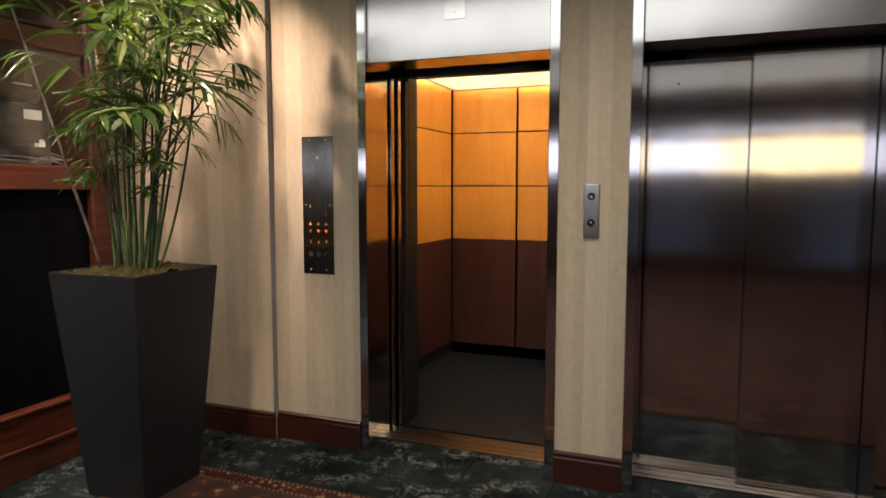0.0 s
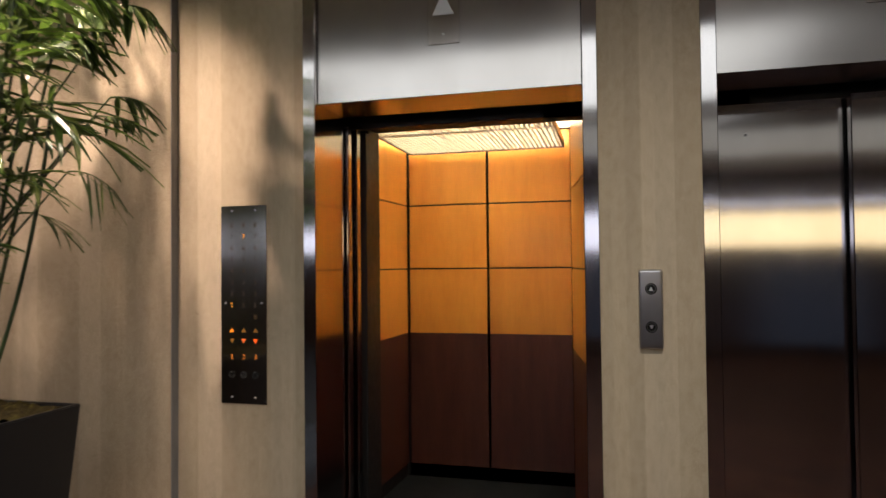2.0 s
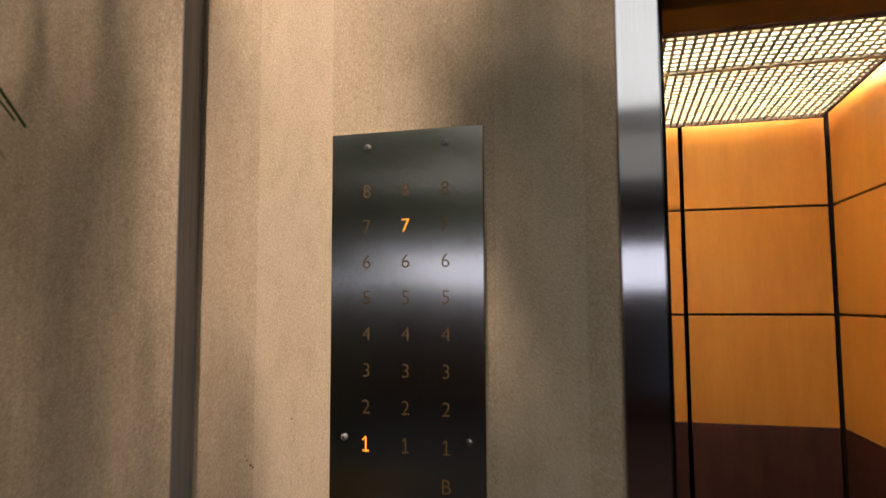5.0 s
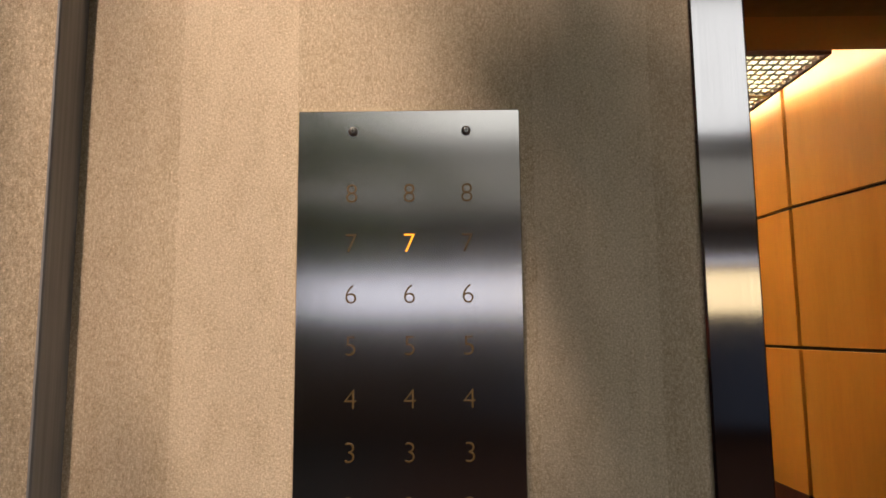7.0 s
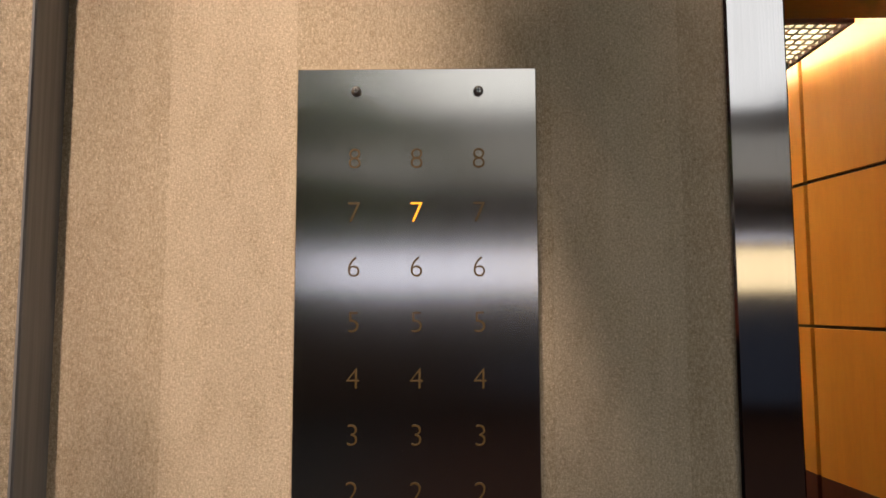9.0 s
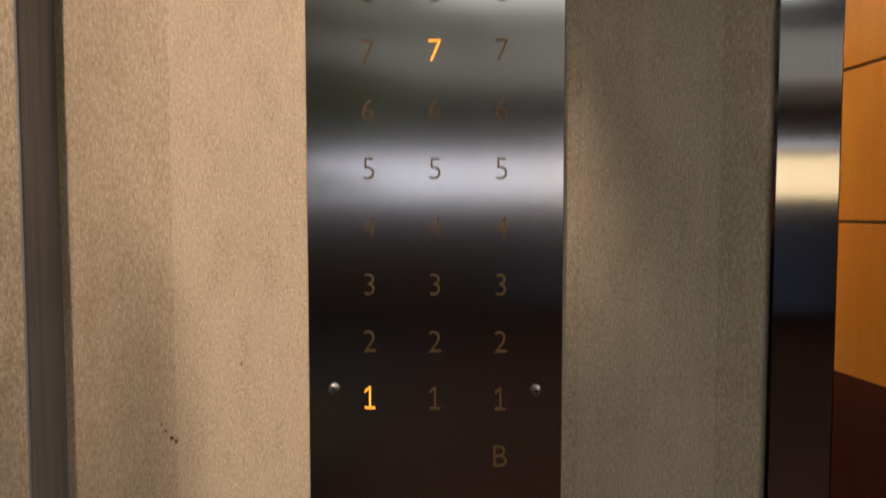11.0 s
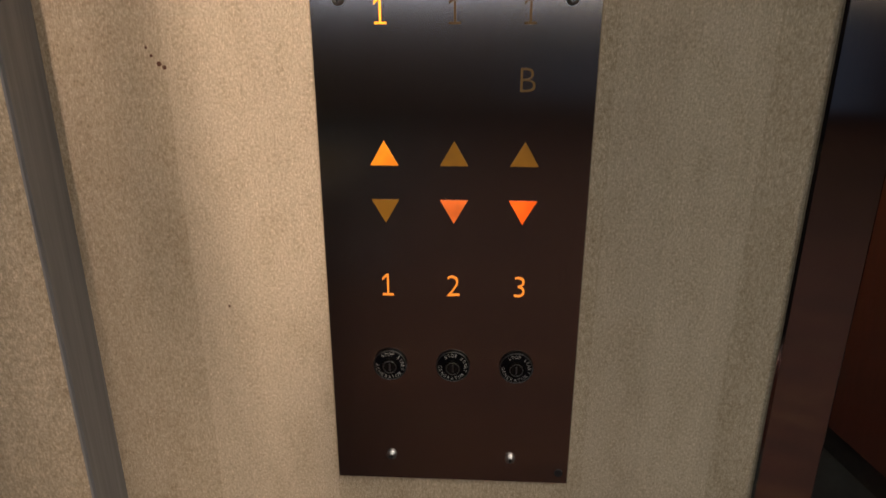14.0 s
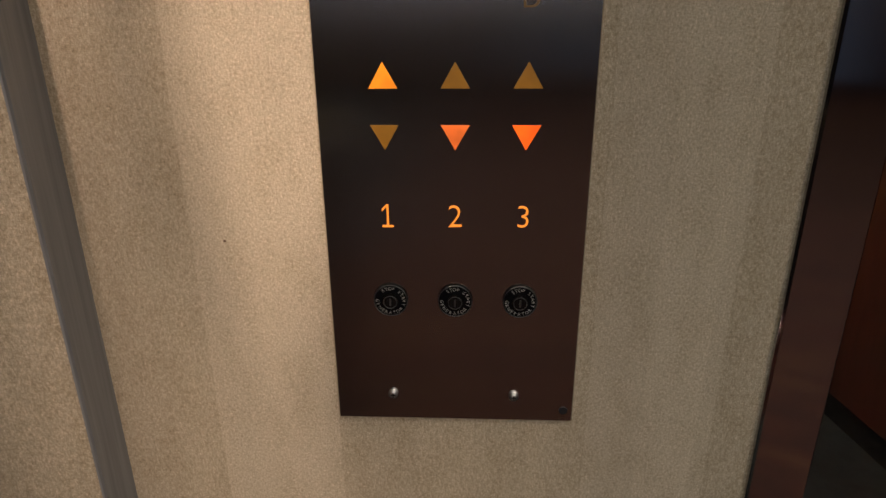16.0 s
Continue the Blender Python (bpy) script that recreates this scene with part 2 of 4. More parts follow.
CARPET = carpet()
PLASTER = Mat("white_ceiling_paint", (0.78, 0.76, 0.72), 0.9)
PLASTER = PLASTER.bump(PLASTER.noise(90.0), 0.1, 0.001).m
GREY_TRIM = Mat("grey_trim", (0.17, 0.165, 0.16), 0.45)
GREY_TRIM = GREY_TRIM.colour(GREY_TRIM.ramp(GREY_TRIM.noise(1.0, 4.0, 0.6, (160, 160, 5)), [(0.3, (0.165, 0.167, 0.176)), (0.7, (0.255, 0.257, 0.266))])).m
PLANTER = Mat("charcoal_planter", (0.014, 0.0138, 0.0155), 0.45)
PLANTER = PLANTER.rough(PLANTER.noise(14.0, 5.0), 0.34, 0.5).bump(PLANTER.noise(600.0), 0.05, 0.0004).m
MOSS = Mat("moss", (0.13, 0.12, 0.035), 0.95, 0.0, 0.1)
MOSS = MOSS.colour(MOSS.ramp(MOSS.noise(34.0, 5.0, 0.7), [(0.3, (0.018, 0.014, 0.007)), (0.52, (0.055, 0.042, 0.016)), (0.72, (0.16, 0.14, 0.035))])).bump(MOSS.noise(160.0, 4.0), 1.0, 0.008).m


def leaf_material():
    k = Mat("palm_leaf", (0.05, 0.12, 0.025), 0.37)
    info = k.node("ShaderNodeNewGeometry")
    tone = k.ramp(info.outputs["Random Per Island"], [(0.0, (0.034, 0.066, 0.014)), (0.45, (0.065, 0.112, 0.024)), (0.8, (0.13, 0.18, 0.045)), (1.0, (0.24, 0.27, 0.10))])
    k.colour(k.mix(tone, k.ramp(k.noise(40.0, 3.0), [(0.3, (0.75, 0.75, 0.7)), (0.7, (1.15, 1.15, 1.1))]), 0.8, "MULTIPLY"))
    trans = k.node("ShaderNodeBsdfTranslucent", Color=(0.12, 0.22, 0.03, 1))
    mix = k.node("ShaderNodeMixShader", Fac=0.18)
    k.link(k.b.outputs[0], mix.inputs[1])
    k.link(trans.outputs[0], mix.inputs[2])
    k.link(mix.outputs[0], k.t.nodes["Material Output"].inputs["Surface"])
    return k.m


LEAF = leaf_material()
CANE = Mat("green_cane", (0.05, 0.085, 0.025), 0.4)
CANE = CANE.colour(CANE.ramp(CANE.noise(1.0, 3.0, 0.6, (30, 30, 9)), [(0.3, (0.016, 0.030, 0.010)), (0.55, (0.045, 0.075, 0.022)), (0.75, (0.11, 0.14, 0.05))])).m
DRY_CANE = Mat("pale_dry_cane", (0.26, 0.24, 0.19), 0.5)
DRY_CANE = DRY_CANE.colour(DRY_CANE.ramp(DRY_CANE.noise(1.0, 3.0, 0.6, (40, 40, 10)), [(0.4, (0.035, 0.026, 0.016)), (0.65, (0.15, 0.125, 0.09))])).m
GLASS = Mat("clear_glass", (1, 1, 1), 0.02)
GLASS.b.inputs["Transmission Weight"].default_value = 1.0
GLASS = GLASS.m
SLOT_LIT = Mat("lit_slot", (0.8, 0.78, 0.74), 0.6).glow((1.0, 0.95, 0.88), 1.2).m
RING_INK = Mat("ring_lettering", (0.5, 0.48, 0.45), 0.5).m
RIM_METAL = Mat("dark_rim_metal", (0.16, 0.155, 0.15), 0.3, 1.0).m
BLACK_GLOSS = Mat("glossy_black", (0.006, 0.006, 0.006), 0.22).m
BLACK_GLASS = Mat("black_glass", (0.003, 0.003, 0.004), 0.35, 0.0, 0.05).m
PAPER = Mat("white_label", (0.62, 0.63, 0.62), 0.7).m
GREY_PLASTIC = Mat("dark_plastic", (0.02, 0.02, 0.022), 0.35)
GREY_PLASTIC = GREY_PLASTIC.bump(GREY_PLASTIC.noise(500.0), 0.1, 0.0005).m
CABLE = Mat("grey_cable", (0.10, 0.10, 0.105), 0.4).m
# unlit numerals, with a faint glow added so they read as amber
AMBER_UNLIT_GLOW = Mat("unlit_amber_added_glow", (0.050, 0.029, 0.009), 0.5).glow((1.0, 0.48, 0.10), 0.055).m
AMBER_LIT = Mat("lit_amber_legend", (0.3, 0.12, 0.02), 0.4).glow((1.0, 0.34, 0.02), 1.9).m
AMBER_SOFT = Mat("lit_orange_legend", (0.12, 0.04, 0.006), 0.4).glow((1.0, 0.27, 0.03), 1.0).m


def arrow_lens(name, colour, glow, strength):
    """An amber lens whose lamp shines through unevenly."""
    k = Mat(name, colour, 0.4).glow(glow, strength)
    k.link(k.span(k.noise(1.0, 2.0, 0.5, (75, 75, 75)), strength * 0.35, strength * 1.65), k.b.inputs["Emission Strength"])
    return k.m


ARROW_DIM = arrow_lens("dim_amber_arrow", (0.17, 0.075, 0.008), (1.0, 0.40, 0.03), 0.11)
ARROW_LIT = arrow_lens("lit_orange_arrow", (0.12, 0.035, 0.004), (1.0, 0.25, 0.010), 0.95)
ARROW_PINK = arrow_lens("lit_pale_red_arrow", (0.12, 0.03, 0.008), (1.0, 0.17, 0.025), 0.62)
ARROW_RED = arrow_lens("lit_red_arrow", (0.12, 0.02, 0.004), (1.0, 0.105, 0.006), 1.05)
LANTERN_WHITE = Mat("white_arrow_lens", (0.75, 0.75, 0.76), 0.4).m
DIFFUSER = Mat("glowing_diffuser", (0.9, 0.9, 0.85), 0.5).glow((1.0, 0.90, 0.68), 18.0).m
LOUVRE = Mat("pale_louvre", (0.42, 0.40, 0.33), 0.35).m
DAYLIGHT = Mat("daylight_outside", (0.0, 0.0, 0.0), 1.0).glow((0.80, 0.84, 1.0), 1.9).m
# faint blue emission, only there to tint what the steel reflects
BLUE_GLOW = Mat("dim_blue_glow", (0.02, 0.02, 0.025), 0.2).glow((0.55, 0.68, 1.0), 0.04).m
# glow that replaces a lamp-lit golden wall
GOLD_GLOW = Mat("glowing_gold_band", (0.2, 0.15, 0.08), 0.6).glow((1.0, 0.79, 0.46), 2.2).m


# ---- mesh helpers ----
def finish(name, bm, material, smooth=False):
    me = bpy.data.meshes.new(name)
    bm.to_mesh(me)
    bm.free()
    if material:
        me.materials.append(material)
    if smooth:
        for p in me.polygons:
            p.use_smooth = True
    return me


def part(name, bm, material, parent, label="", smooth=False):
    ob = new(name, finish(name, bm, material, smooth))
    ob.parent = parent
    if label:
        ob["label"] = label
    return ob


def thing(name, label, category, at=(0, 0, 0), turn=0.0, group="", kind=""):
    ob = new(name)
    ob.empty_display_size = 0.1
    ob.matrix_world = pose(*at, 0, 0, turn)
    return tagged(ob, label, category, group, kind)


def solid(name, bm, material, label, category="", kind="", group="", at=(0, 0, 0), smooth=False):
    ob = new(name, finish(name, bm, material, smooth))
    ob.location = at
    return tagged(ob, label, category, group, kind)


def box(bm, x0, x1, y0, y1, z0, z1, bevel=0.0, segments=1):
    g = bmesh.ops.create_cube(bm, size=1.0)
    vs = g["verts"]
    for v in vs:
        v.co = Vector((x0 + (v.co.x + 0.5) * (x1 - x0), y0 + (v.co.y + 0.5) * (y1 - y0), z0 + (v.co.z + 0.5) * (z1 - z0)))
    if bevel:
        es = list({e for v in vs for e in v.link_edges})
        bmesh.ops.bevel(bm, geom=es, offset=bevel, segments=segments, profile=0.5, affect="EDGES")
    return bm


def boxes(*rows, bevel=0.0):
    bm = bmesh.new()
    for r in rows:
        box(bm, *r, bevel=bevel)
    return bm


def disc(bm, radius, depth, m, segments=24, top=None):
    g = bmesh.ops.create_cone(bm, cap_ends=True, segments=segments, radius1=radius, radius2=radius if top is None else top, depth=depth, matrix=m)
    return g["verts"]


def prism(points, y0, y1):
    """A plate with an outline in x and z, from y0 to y1."""
    bm = bmesh.new()
    a = [bm.verts.new((x, y0, z)) for x, z in points]
    b = [bm.verts.new((x, y1, z)) for x, z in points]
    bm.faces.new(a)
    bm.faces.new(b[::-1])
    for i in range(len(points)):
        j = (i + 1) % len(points)
        bm.faces.new((a[i], b[i], b[j], a[j]))
    bmesh.ops.recalc_face_normals(bm, faces=bm.faces)
    return bm


def sweep(profile, x0, x1):
    """A moulding with an outline in y and z, along x."""
    bm = bmesh.new()
    a = [bm.verts.new((x0, y, z)) for y, z in profile]
    b = [bm.verts.new((x1, y, z)) for y, z in profile]
    bm.faces.new(a)
    bm.faces.new(b[::-1])
    for i in range(len(profile)):
        j = (i + 1) % len(profile)
        bm.faces.new((a[i], b[i], b[j], a[j]))
    bmesh.ops.recalc_face_normals(bm, faces=bm.faces)
    return bm


def tube(bm, points, radii, sides=7):
    rings = []
    n = len(points)
    for i, p in enumerate(points):
        d = (Vector(points[min(i + 1, n - 1)]) - Vector(points[max(i - 1, 0)])).normalized()
        u = d.orthogonal().normalized()
        w = d.cross(u)
        rings.append([bm.verts.new(Vector(p) + radii[i] * (math.cos(a) * u + math.sin(a) * w)) for a in (2 * math.pi * k / sides for k in range(sides))])
    for r, q in zip(rings, rings[1:]):
        # match ring starts so that the tube does not twist
        best = min(range(sides), key=lambda s: sum((r[k].co - q[(k + s) % sides].co).length for k in range(sides)))
        for k in range(sides):
            bm.faces.new((r[k], r[(k + 1) % sides], q[(k + 1 + best) % sides], q[(k + best) % sides]))
    bm.faces.new(rings[0][::-1])
    bm.faces.new(rings[-1])
    return bm


def letters(text, size, depth=0.0004):
    """A mesh of the built-in font, centred, facing -y."""
    cu = bpy.data.curves.new("letters", "FONT")
    cu.body, cu.size, cu.extrude, cu.align_x, cu.align_y = text, size, depth, "CENTER", "CENTER"
    cu.resolution_u, cu.offset = 4, -0.017 * size
    ob = bpy.data.objects.new("letters", cu)
    scene.collection.objects.link(ob)
    me = bpy.data.meshes.new_from_object(ob.evaluated_get(bpy.context.evaluated_depsgraph_get()))
    bpy.data.objects.remove(ob)
    bm = bmesh.new()
    bm.from_mesh(me)
    bpy.data.meshes.remove(me)
    xs = [v.co.x for v in bm.verts]
    ys = [v.co.y for v in bm.verts]
    mid = Vector(((min(xs) + max(xs)) / 2, (min(ys) + max(ys)) / 2, 0))
    for v in bm.verts:
        v.co -= mid
    bmesh.ops.transform(bm, matrix=pose(0, 0, 0, 90, 0, 0) @ Matrix.Diagonal((0.98, 1, 1, 1)), verts=bm.verts)
    return bm


def figure(n, size):
    """A numeral of the panels; the one has a flag and a foot."""
    if n != 1:
        return letters(str(n), size)
    h, s = 0.355 * size, 0.029 * size
    bm = prism([(-s, -h + 2 * s), (s, -h + 2 * s), (s, h), (-s, h)], -0.0004, 0.0004)
    poured(bm, prism([(-0.17 * size, -h), (0.17 * size, -h), (0.17 * size, -h + 2 * s), (-0.17 * size, -h + 2 * s)], -0.0004, 0.0004))
    poured(bm, prism([(-s, h), (-0.17 * size, h - 0.13 * size), (-0.17 * size, h - 0.21 * size), (-s, h - 2.6 * s)], -0.0004, 0.0004))
    return bm


def moved(bm, m):
    bmesh.ops.transform(bm, matrix=m, verts=bm.verts)
    return bm


def poured(dst, src):
    me = bpy.data.meshes.new("tmp")
    src.to_mesh(me)
    src.free()
    dst.from_mesh(me)
    bpy.data.meshes.remove(me)
    return dst


# ---- structure ----
L1, R1 = -1.703, -0.715       # first lift opening
L2, R2 = -0.287, 0.701        # second lift opening
JAMB = 0.05
STEP = -2.301                 # where the wall steps forward
HEAD = 2.125                  # height of the openings
BACK = 3.24

solid("wall_lift_west", boxes((-9.5, STEP - 0.003, WALL - 0.041, BACK, 0, CEIL)), WALLPAPER, "woven tan wallcovering, stepped slightly forward", "wall", "structure")
solid("wall_lift_panel", boxes((STEP, L1 - JAMB, WALL, BACK, 0, CEIL)), WALLPAPER, "woven tan striped wallcovering beside the lift", "wall", "structure")
solid("wall_lift_middle", boxes((R1 + JAMB, L2 - JAMB, WALL, BACK, 0, CEIL)), WALLPAPER, "woven tan wallcovering between two lifts", "wall", "structure")
solid("wall_lift_east", boxes((R2 + JAMB, 4.6, WALL, BACK, 0, CEIL)), WALLPAPER, "woven tan wallcovering beside the second lift", "wall", "structure")
bm = boxes((STEP - 0.003, STEP, WALL - 0.043, WALL + 0.02, 0.16, CEIL), bevel=0.0025)
solid("trim_wall_step", bm, GREY_TRIM, "grey corner trim where the wall steps forward", "trim", "structure")
solid("wall_west", boxes((-9.7, -9.5, -6.4, BACK, 0, CEIL)), PANEL_DARK, "dark wood panelled side wall", "wall", "structure")
solid("wall_east", boxes((4.6, 4.8, -6.4, BACK, 0, CEIL)), PANEL_DARK, "dark wood panelled side wall", "wall", "structure")
WZ0, WZ1 = 1.74, 2.36         # band of windows in the far wall
solid("wall_south_lower", boxes((-9.5, 4.6, -6.4, -6.2, 0, WZ0)), PANEL_DARK, "dark wood panelling under the windows", "wall", "structure")
solid("wall_south_upper", boxes((-9.5, 4.6, -6.4, -6.2, WZ1, CEIL)), PANEL_DARK, "dark wood panelling above the windows", "wall", "structure")
solid("backdrop", boxes((-9.5, 0.25, -6.36, -6.34, WZ0, WZ1)), DAYLIGHT, "pale daylight outside the windows", "daylight", "structure")
# glowing sheet added for the golden band that the doors mirror
solid("gold_band", boxes((0.25, 4.6, -6.36, -6.32, WZ0, WZ1)), GOLD_GLOW, "golden glowing band in the far wall, standing in for a lit wall", "light panel", "structure")
solid("ceiling", boxes((-9.7, 4.8, -1.8, BACK + 0.05, CEIL, CEIL + 0.1)), PLASTER, "plain white ceiling", "ceiling", "structure")
solid("ceiling_back", boxes((-9.7, 4.8, -4.4, -1.8, CEIL - 0.10, CEIL + 0.1)), PLASTER, "plain ceiling of the lobby", "ceiling", "structure")
solid("ceiling_far", boxes((-9.7, 4.8, -6.4, -4.4, CEIL - 0.12, CEIL + 0.1)), MAHOGANY, "mahogany ceiling of the far lobby", "ceiling", "structure")
solid("trim_cove", boxes((-0.6, 4.6, -6.198, -6.19, 2.475, 2.53)), DAYLIGHT, "thin line of light under the far ceiling", "light", "structure")
solid("trim_light_slot", boxes((-3.0, 2.0, 2.16, 2.21, CEIL - 0.003, CEIL + 0.004)), SLOT_LIT, "thin slot of light in the ceiling", "light", "structure")
solid("floor", boxes((-9.7, 4.8, -6.4, BACK + 0.02, -0.12, -0.012)), GROUT, "dark floor bed under marble tiles", "floor", "structure")
solid("carpet", boxes((-2.62, 4.2, -6.0, 2.5, -0.012, 0.008), bevel=0.004), CARPET, "dark red oriental carpet with a beaded floral border", "carpet", "structure")

# two glowing sheets added to give the steel jambs a bluish sheen
solid("blue_sheet_2", boxes((1.7, 3.4, -6.198, -6.18, 0.1, WZ0 - 0.06)), BLUE_GLOW, "dim bluish glowing sheet added for the steel to reflect", "window", "structure")
solid("blue_sheet_1", boxes((-1.3, 0.2, -6.198, -6.18, 0.25, WZ0 - 0.06)), BLUE_GLOW, "dim bluish glowing sheet added for the steel to reflect", "window", "structure")

# skirting with a moulded top
PROFILE = [(0.0, 0.0), (-0.022, 0.0), (-0.022, 0.128), (-0.019, 0.135), (-0.019, 0.142), (-0.023, 0.147), (-0.022, 0.154), (-0.014, 0.160), (0.0, 0.161)]


def skirting(name, x0, x1, face):
    return solid(name, sweep([(face + y, z) for y, z in PROFILE], x0, x1), MAHOGANY_LONG, "glossy dark mahogany skirting with a moulded top", "baseboard", "structure")


skirting("baseboard_west", -6.45, STEP + 0.006, WALL - 0.0412)
skirting("baseboard_panel", STEP + 0.0062, L1 - JAMB - 0.0005, WALL)
skirting("baseboard_middle", R1 + JAMB + 0.0005, L2 - JAMB - 0.0005, WALL)
skirting("baseboard_east", R2 + JAMB + 0.0005, 4.55, WALL)


# ---- lifts ----
LEAF_TOP = 2.095
FACE1, FACE2 = 3.28, 3.345    # front planes of the two door tracks


def entrance(left, right):
    """The steel frame of a lift: jambs, soffit, transom, sill."""
    e = thing("lift_entrance", "brushed stainless steel lift frame with a transom panel", "lift entrance", (left, WALL, 0), group="lift entrances")
    w = right - left
    part("jamb", boxes((-JAMB, 0, -0.005, 0.262, 0, CEIL - 0.002), bevel=0.002), STEEL, e)
    part("jamb", boxes((w, w + JAMB, -0.005, 0.262, 0, CEIL - 0.002), bevel=0.002), STEEL, e)
    part("transom_panel", boxes((0.0015, w - 0.0015, 0.018, 0.258, HEAD, CEIL - 0.002), bevel=0.002), STEEL_TRANSOM, e)
    sill = boxes((-0.3, w + 0.3, 0.2, 0.235, -0.02, 0.003), (-0.3, w + 0.3, 0.242, 0.30, -0.02, 0.003), (-0.3, w + 0.3, 0.307, 0.365, -0.02, 0.003), (-0.3, w + 0.3, 0.372, 0.40, -0.02, 0.003), (-0.3, w + 0.3, 0.2, 0.40, -0.03, -0.014))
    part("sill", sill, SILL, e, "worn grooved metal sill")
    # header that carries the doors, black above the opening
    part("header", boxes((-0.6, w + 0.6, 0.40, 0.44, HEAD - 0.02, CEIL - 0.01)), BLACK, e, "black door header")
    return e


def lantern(left, right):
    x = left + 0.441
    g = thing("hall_lantern", "flush steel lantern plate with a white up arrow", "lift lantern", (x, WALL + 0.018, 2.31), group="lift lanterns")
    part("plate", boxes((0, 0.116, -0.003, 0.001, 0, 0.30), bevel=0.001), STEEL_PANEL, g)
    part("up_arrow", prism([(0.017, 0.105), (0.099, 0.105), (0.058, 0.187)], -0.009, -0.002), LANTERN_WHITE, g, "white raised triangle")
    bm = bmesh.new()
    disc(bm, 0.004, 0.003, pose(0.058, -0.004, 0.035, 90, 0, 0), 12)
    part("screw", bm, CHROME, g)
    return g


def leaf(name, x0, x1, face, label, hole=None, material=None):
    g = thing(name, label, "lift door", (x0, face, 0.006), group="lift doors")
    w = x1 - x0
    part("door_panel", boxes((0, w, 0, 0.04, 0, LEAF_TOP - 0.006), bevel=0.003), material or STEEL, g)
    if hole is not None:
        bm = bmesh.new()
        disc(bm, 0.0065, 0.003, pose(hole, -0.0005, 1.972, 90, 0, 0), 16)
        part("keyhole_ring", bm, CHROME, g, "small steel keyhole bush")
        bm = bmesh.new()
        disc(bm, 0.0042, 0.003, pose(hole, -0.0012, 1.972, 90, 0, 0), 12)
        part("keyhole", bm, BLACK, g, "small black keyhole")
    return g


entrance(L1, R1)
entrance(L2, R2)
lantern(L1, R1)
lantern(L2, R2)
leaf("lift_door", L1 - 0.502, L1 + 0.015, FACE1, "brushed steel lift door slid open into its pocket")
leaf("lift_door", L1 - 0.489, L1 + 0.028, FACE2, "brushed steel lift door slid open behind the first")
leaf("lift_door", 0.185, R2 + 0.02, FACE1, "closed brushed steel lift door of the second lift")
leaf("lift_door", L2 - 0.02, 0.215, FACE2, "closed brushed steel lift door with a small keyhole", 0.165)

# the car of the first lift
CX0, CX1, CYB = -2.058, -0.882, 5.262
GRID_Z = 2.289
car = thing("lift_car", "lift car lined with amber maple panels over dark wainscot", "lift car", (0, 0, 0))
part("floor", boxes((-2.2, -0.6, 3.44, 5.36, -0.05, 0.0)), CAR_TILE, car, "dark stone car floor")
part("ceiling", boxes((-2.2, -0.6, 3.46, 5.36, 2.44, 2.48)), PLASTER, car, "pale car ceiling above the louvre")
part("back_shell", boxes((-2.2, -0.7, CYB + 0.016, CYB + 0.05, 0, 2.44)), BLACK, car)


def wall_run(a, b):
    """The pose and length of a wall along the line a to b in plan, its face turned into the car."""
    a, b = Vector((*a, 0)), Vector((*b, 0))
    d = (b - a)
    n = d.length
    d.normalize()
    inward = Vector((-d.y, d.x, 0))
    m = Matrix(((d.x, inward.x, 0, a.x), (d.y, inward.y, 0, a.y), (0, 0, 1, 0), (0, 0, 0, 1)))
    return m, n


GAP = 0.010
ROWS_Z = [(0.09, 1.025, WAINSCOT), (1.025, 1.482, MAPLE), (1.482, 1.936, MAPLE), (1.936, 2.43, MAPLE)]


def panel_run(points):
    for a, b in zip(points, points[1:]):
        m, n = wall_run(a, b)
        part("shell", moved(boxes((-0.004, n + 0.004, -0.05, -0.016, 0, 2.44)), m), BLACK, car)
        for z0, z1, material in ROWS_Z:
            part("wall_panel", moved(boxes((0.009, n - 0.009, -0.016, 0.0, z0 + (0 if z0 == 1.025 else GAP / 2), z1 - (0 if z1 == 1.025 else GAP / 2)), bevel=0.0015), m), material, car,
                 "amber maple panel" if material is MAPLE else "dark brown wainscot panel")


# counter-clockwise in plan, so that the faces look into the car
panel_run([(-0.722, 3.74), (-0.851, 4.56), (CX1, CYB)])
panel_run([(CX1 - 0.006, CYB), (-1.470, CYB)])
panel_run([(-1.470, CYB), (CX0 + 0.006, CYB)])
panel_run([(CX0, CYB), (-2.09, 4.48), (-2.12, 3.66)])
part("front_return", boxes((-0.705, -0.60, 3.50, 3.725, 0, 2.30), bevel=0.004), STEEL, car, "brushed steel return post")
part("front_return", boxes((-2.2, L1 + 0.022, 3.50, 3.64, 0, 2.30), bevel=0.004), BLACK, car, "black return post")
part("car_header", boxes((-2.2, -0.60, 3.50, 3.60, 2.125, 2.44), bevel=0.003), BLACK, car, "black header over the car doorway")
part("ceiling_front", boxes((-2.06, -0.74, 3.602, 4.13, GRID_Z, GRID_Z + 0.018), bevel=0.002), WAINSCOT, car, "dark brown panel in front of the light")
leaf("lift_door", L1 - 0.5, L1 + 0.036, 3.43, "black edged car door slid open with the landing doors", None, BLACK)

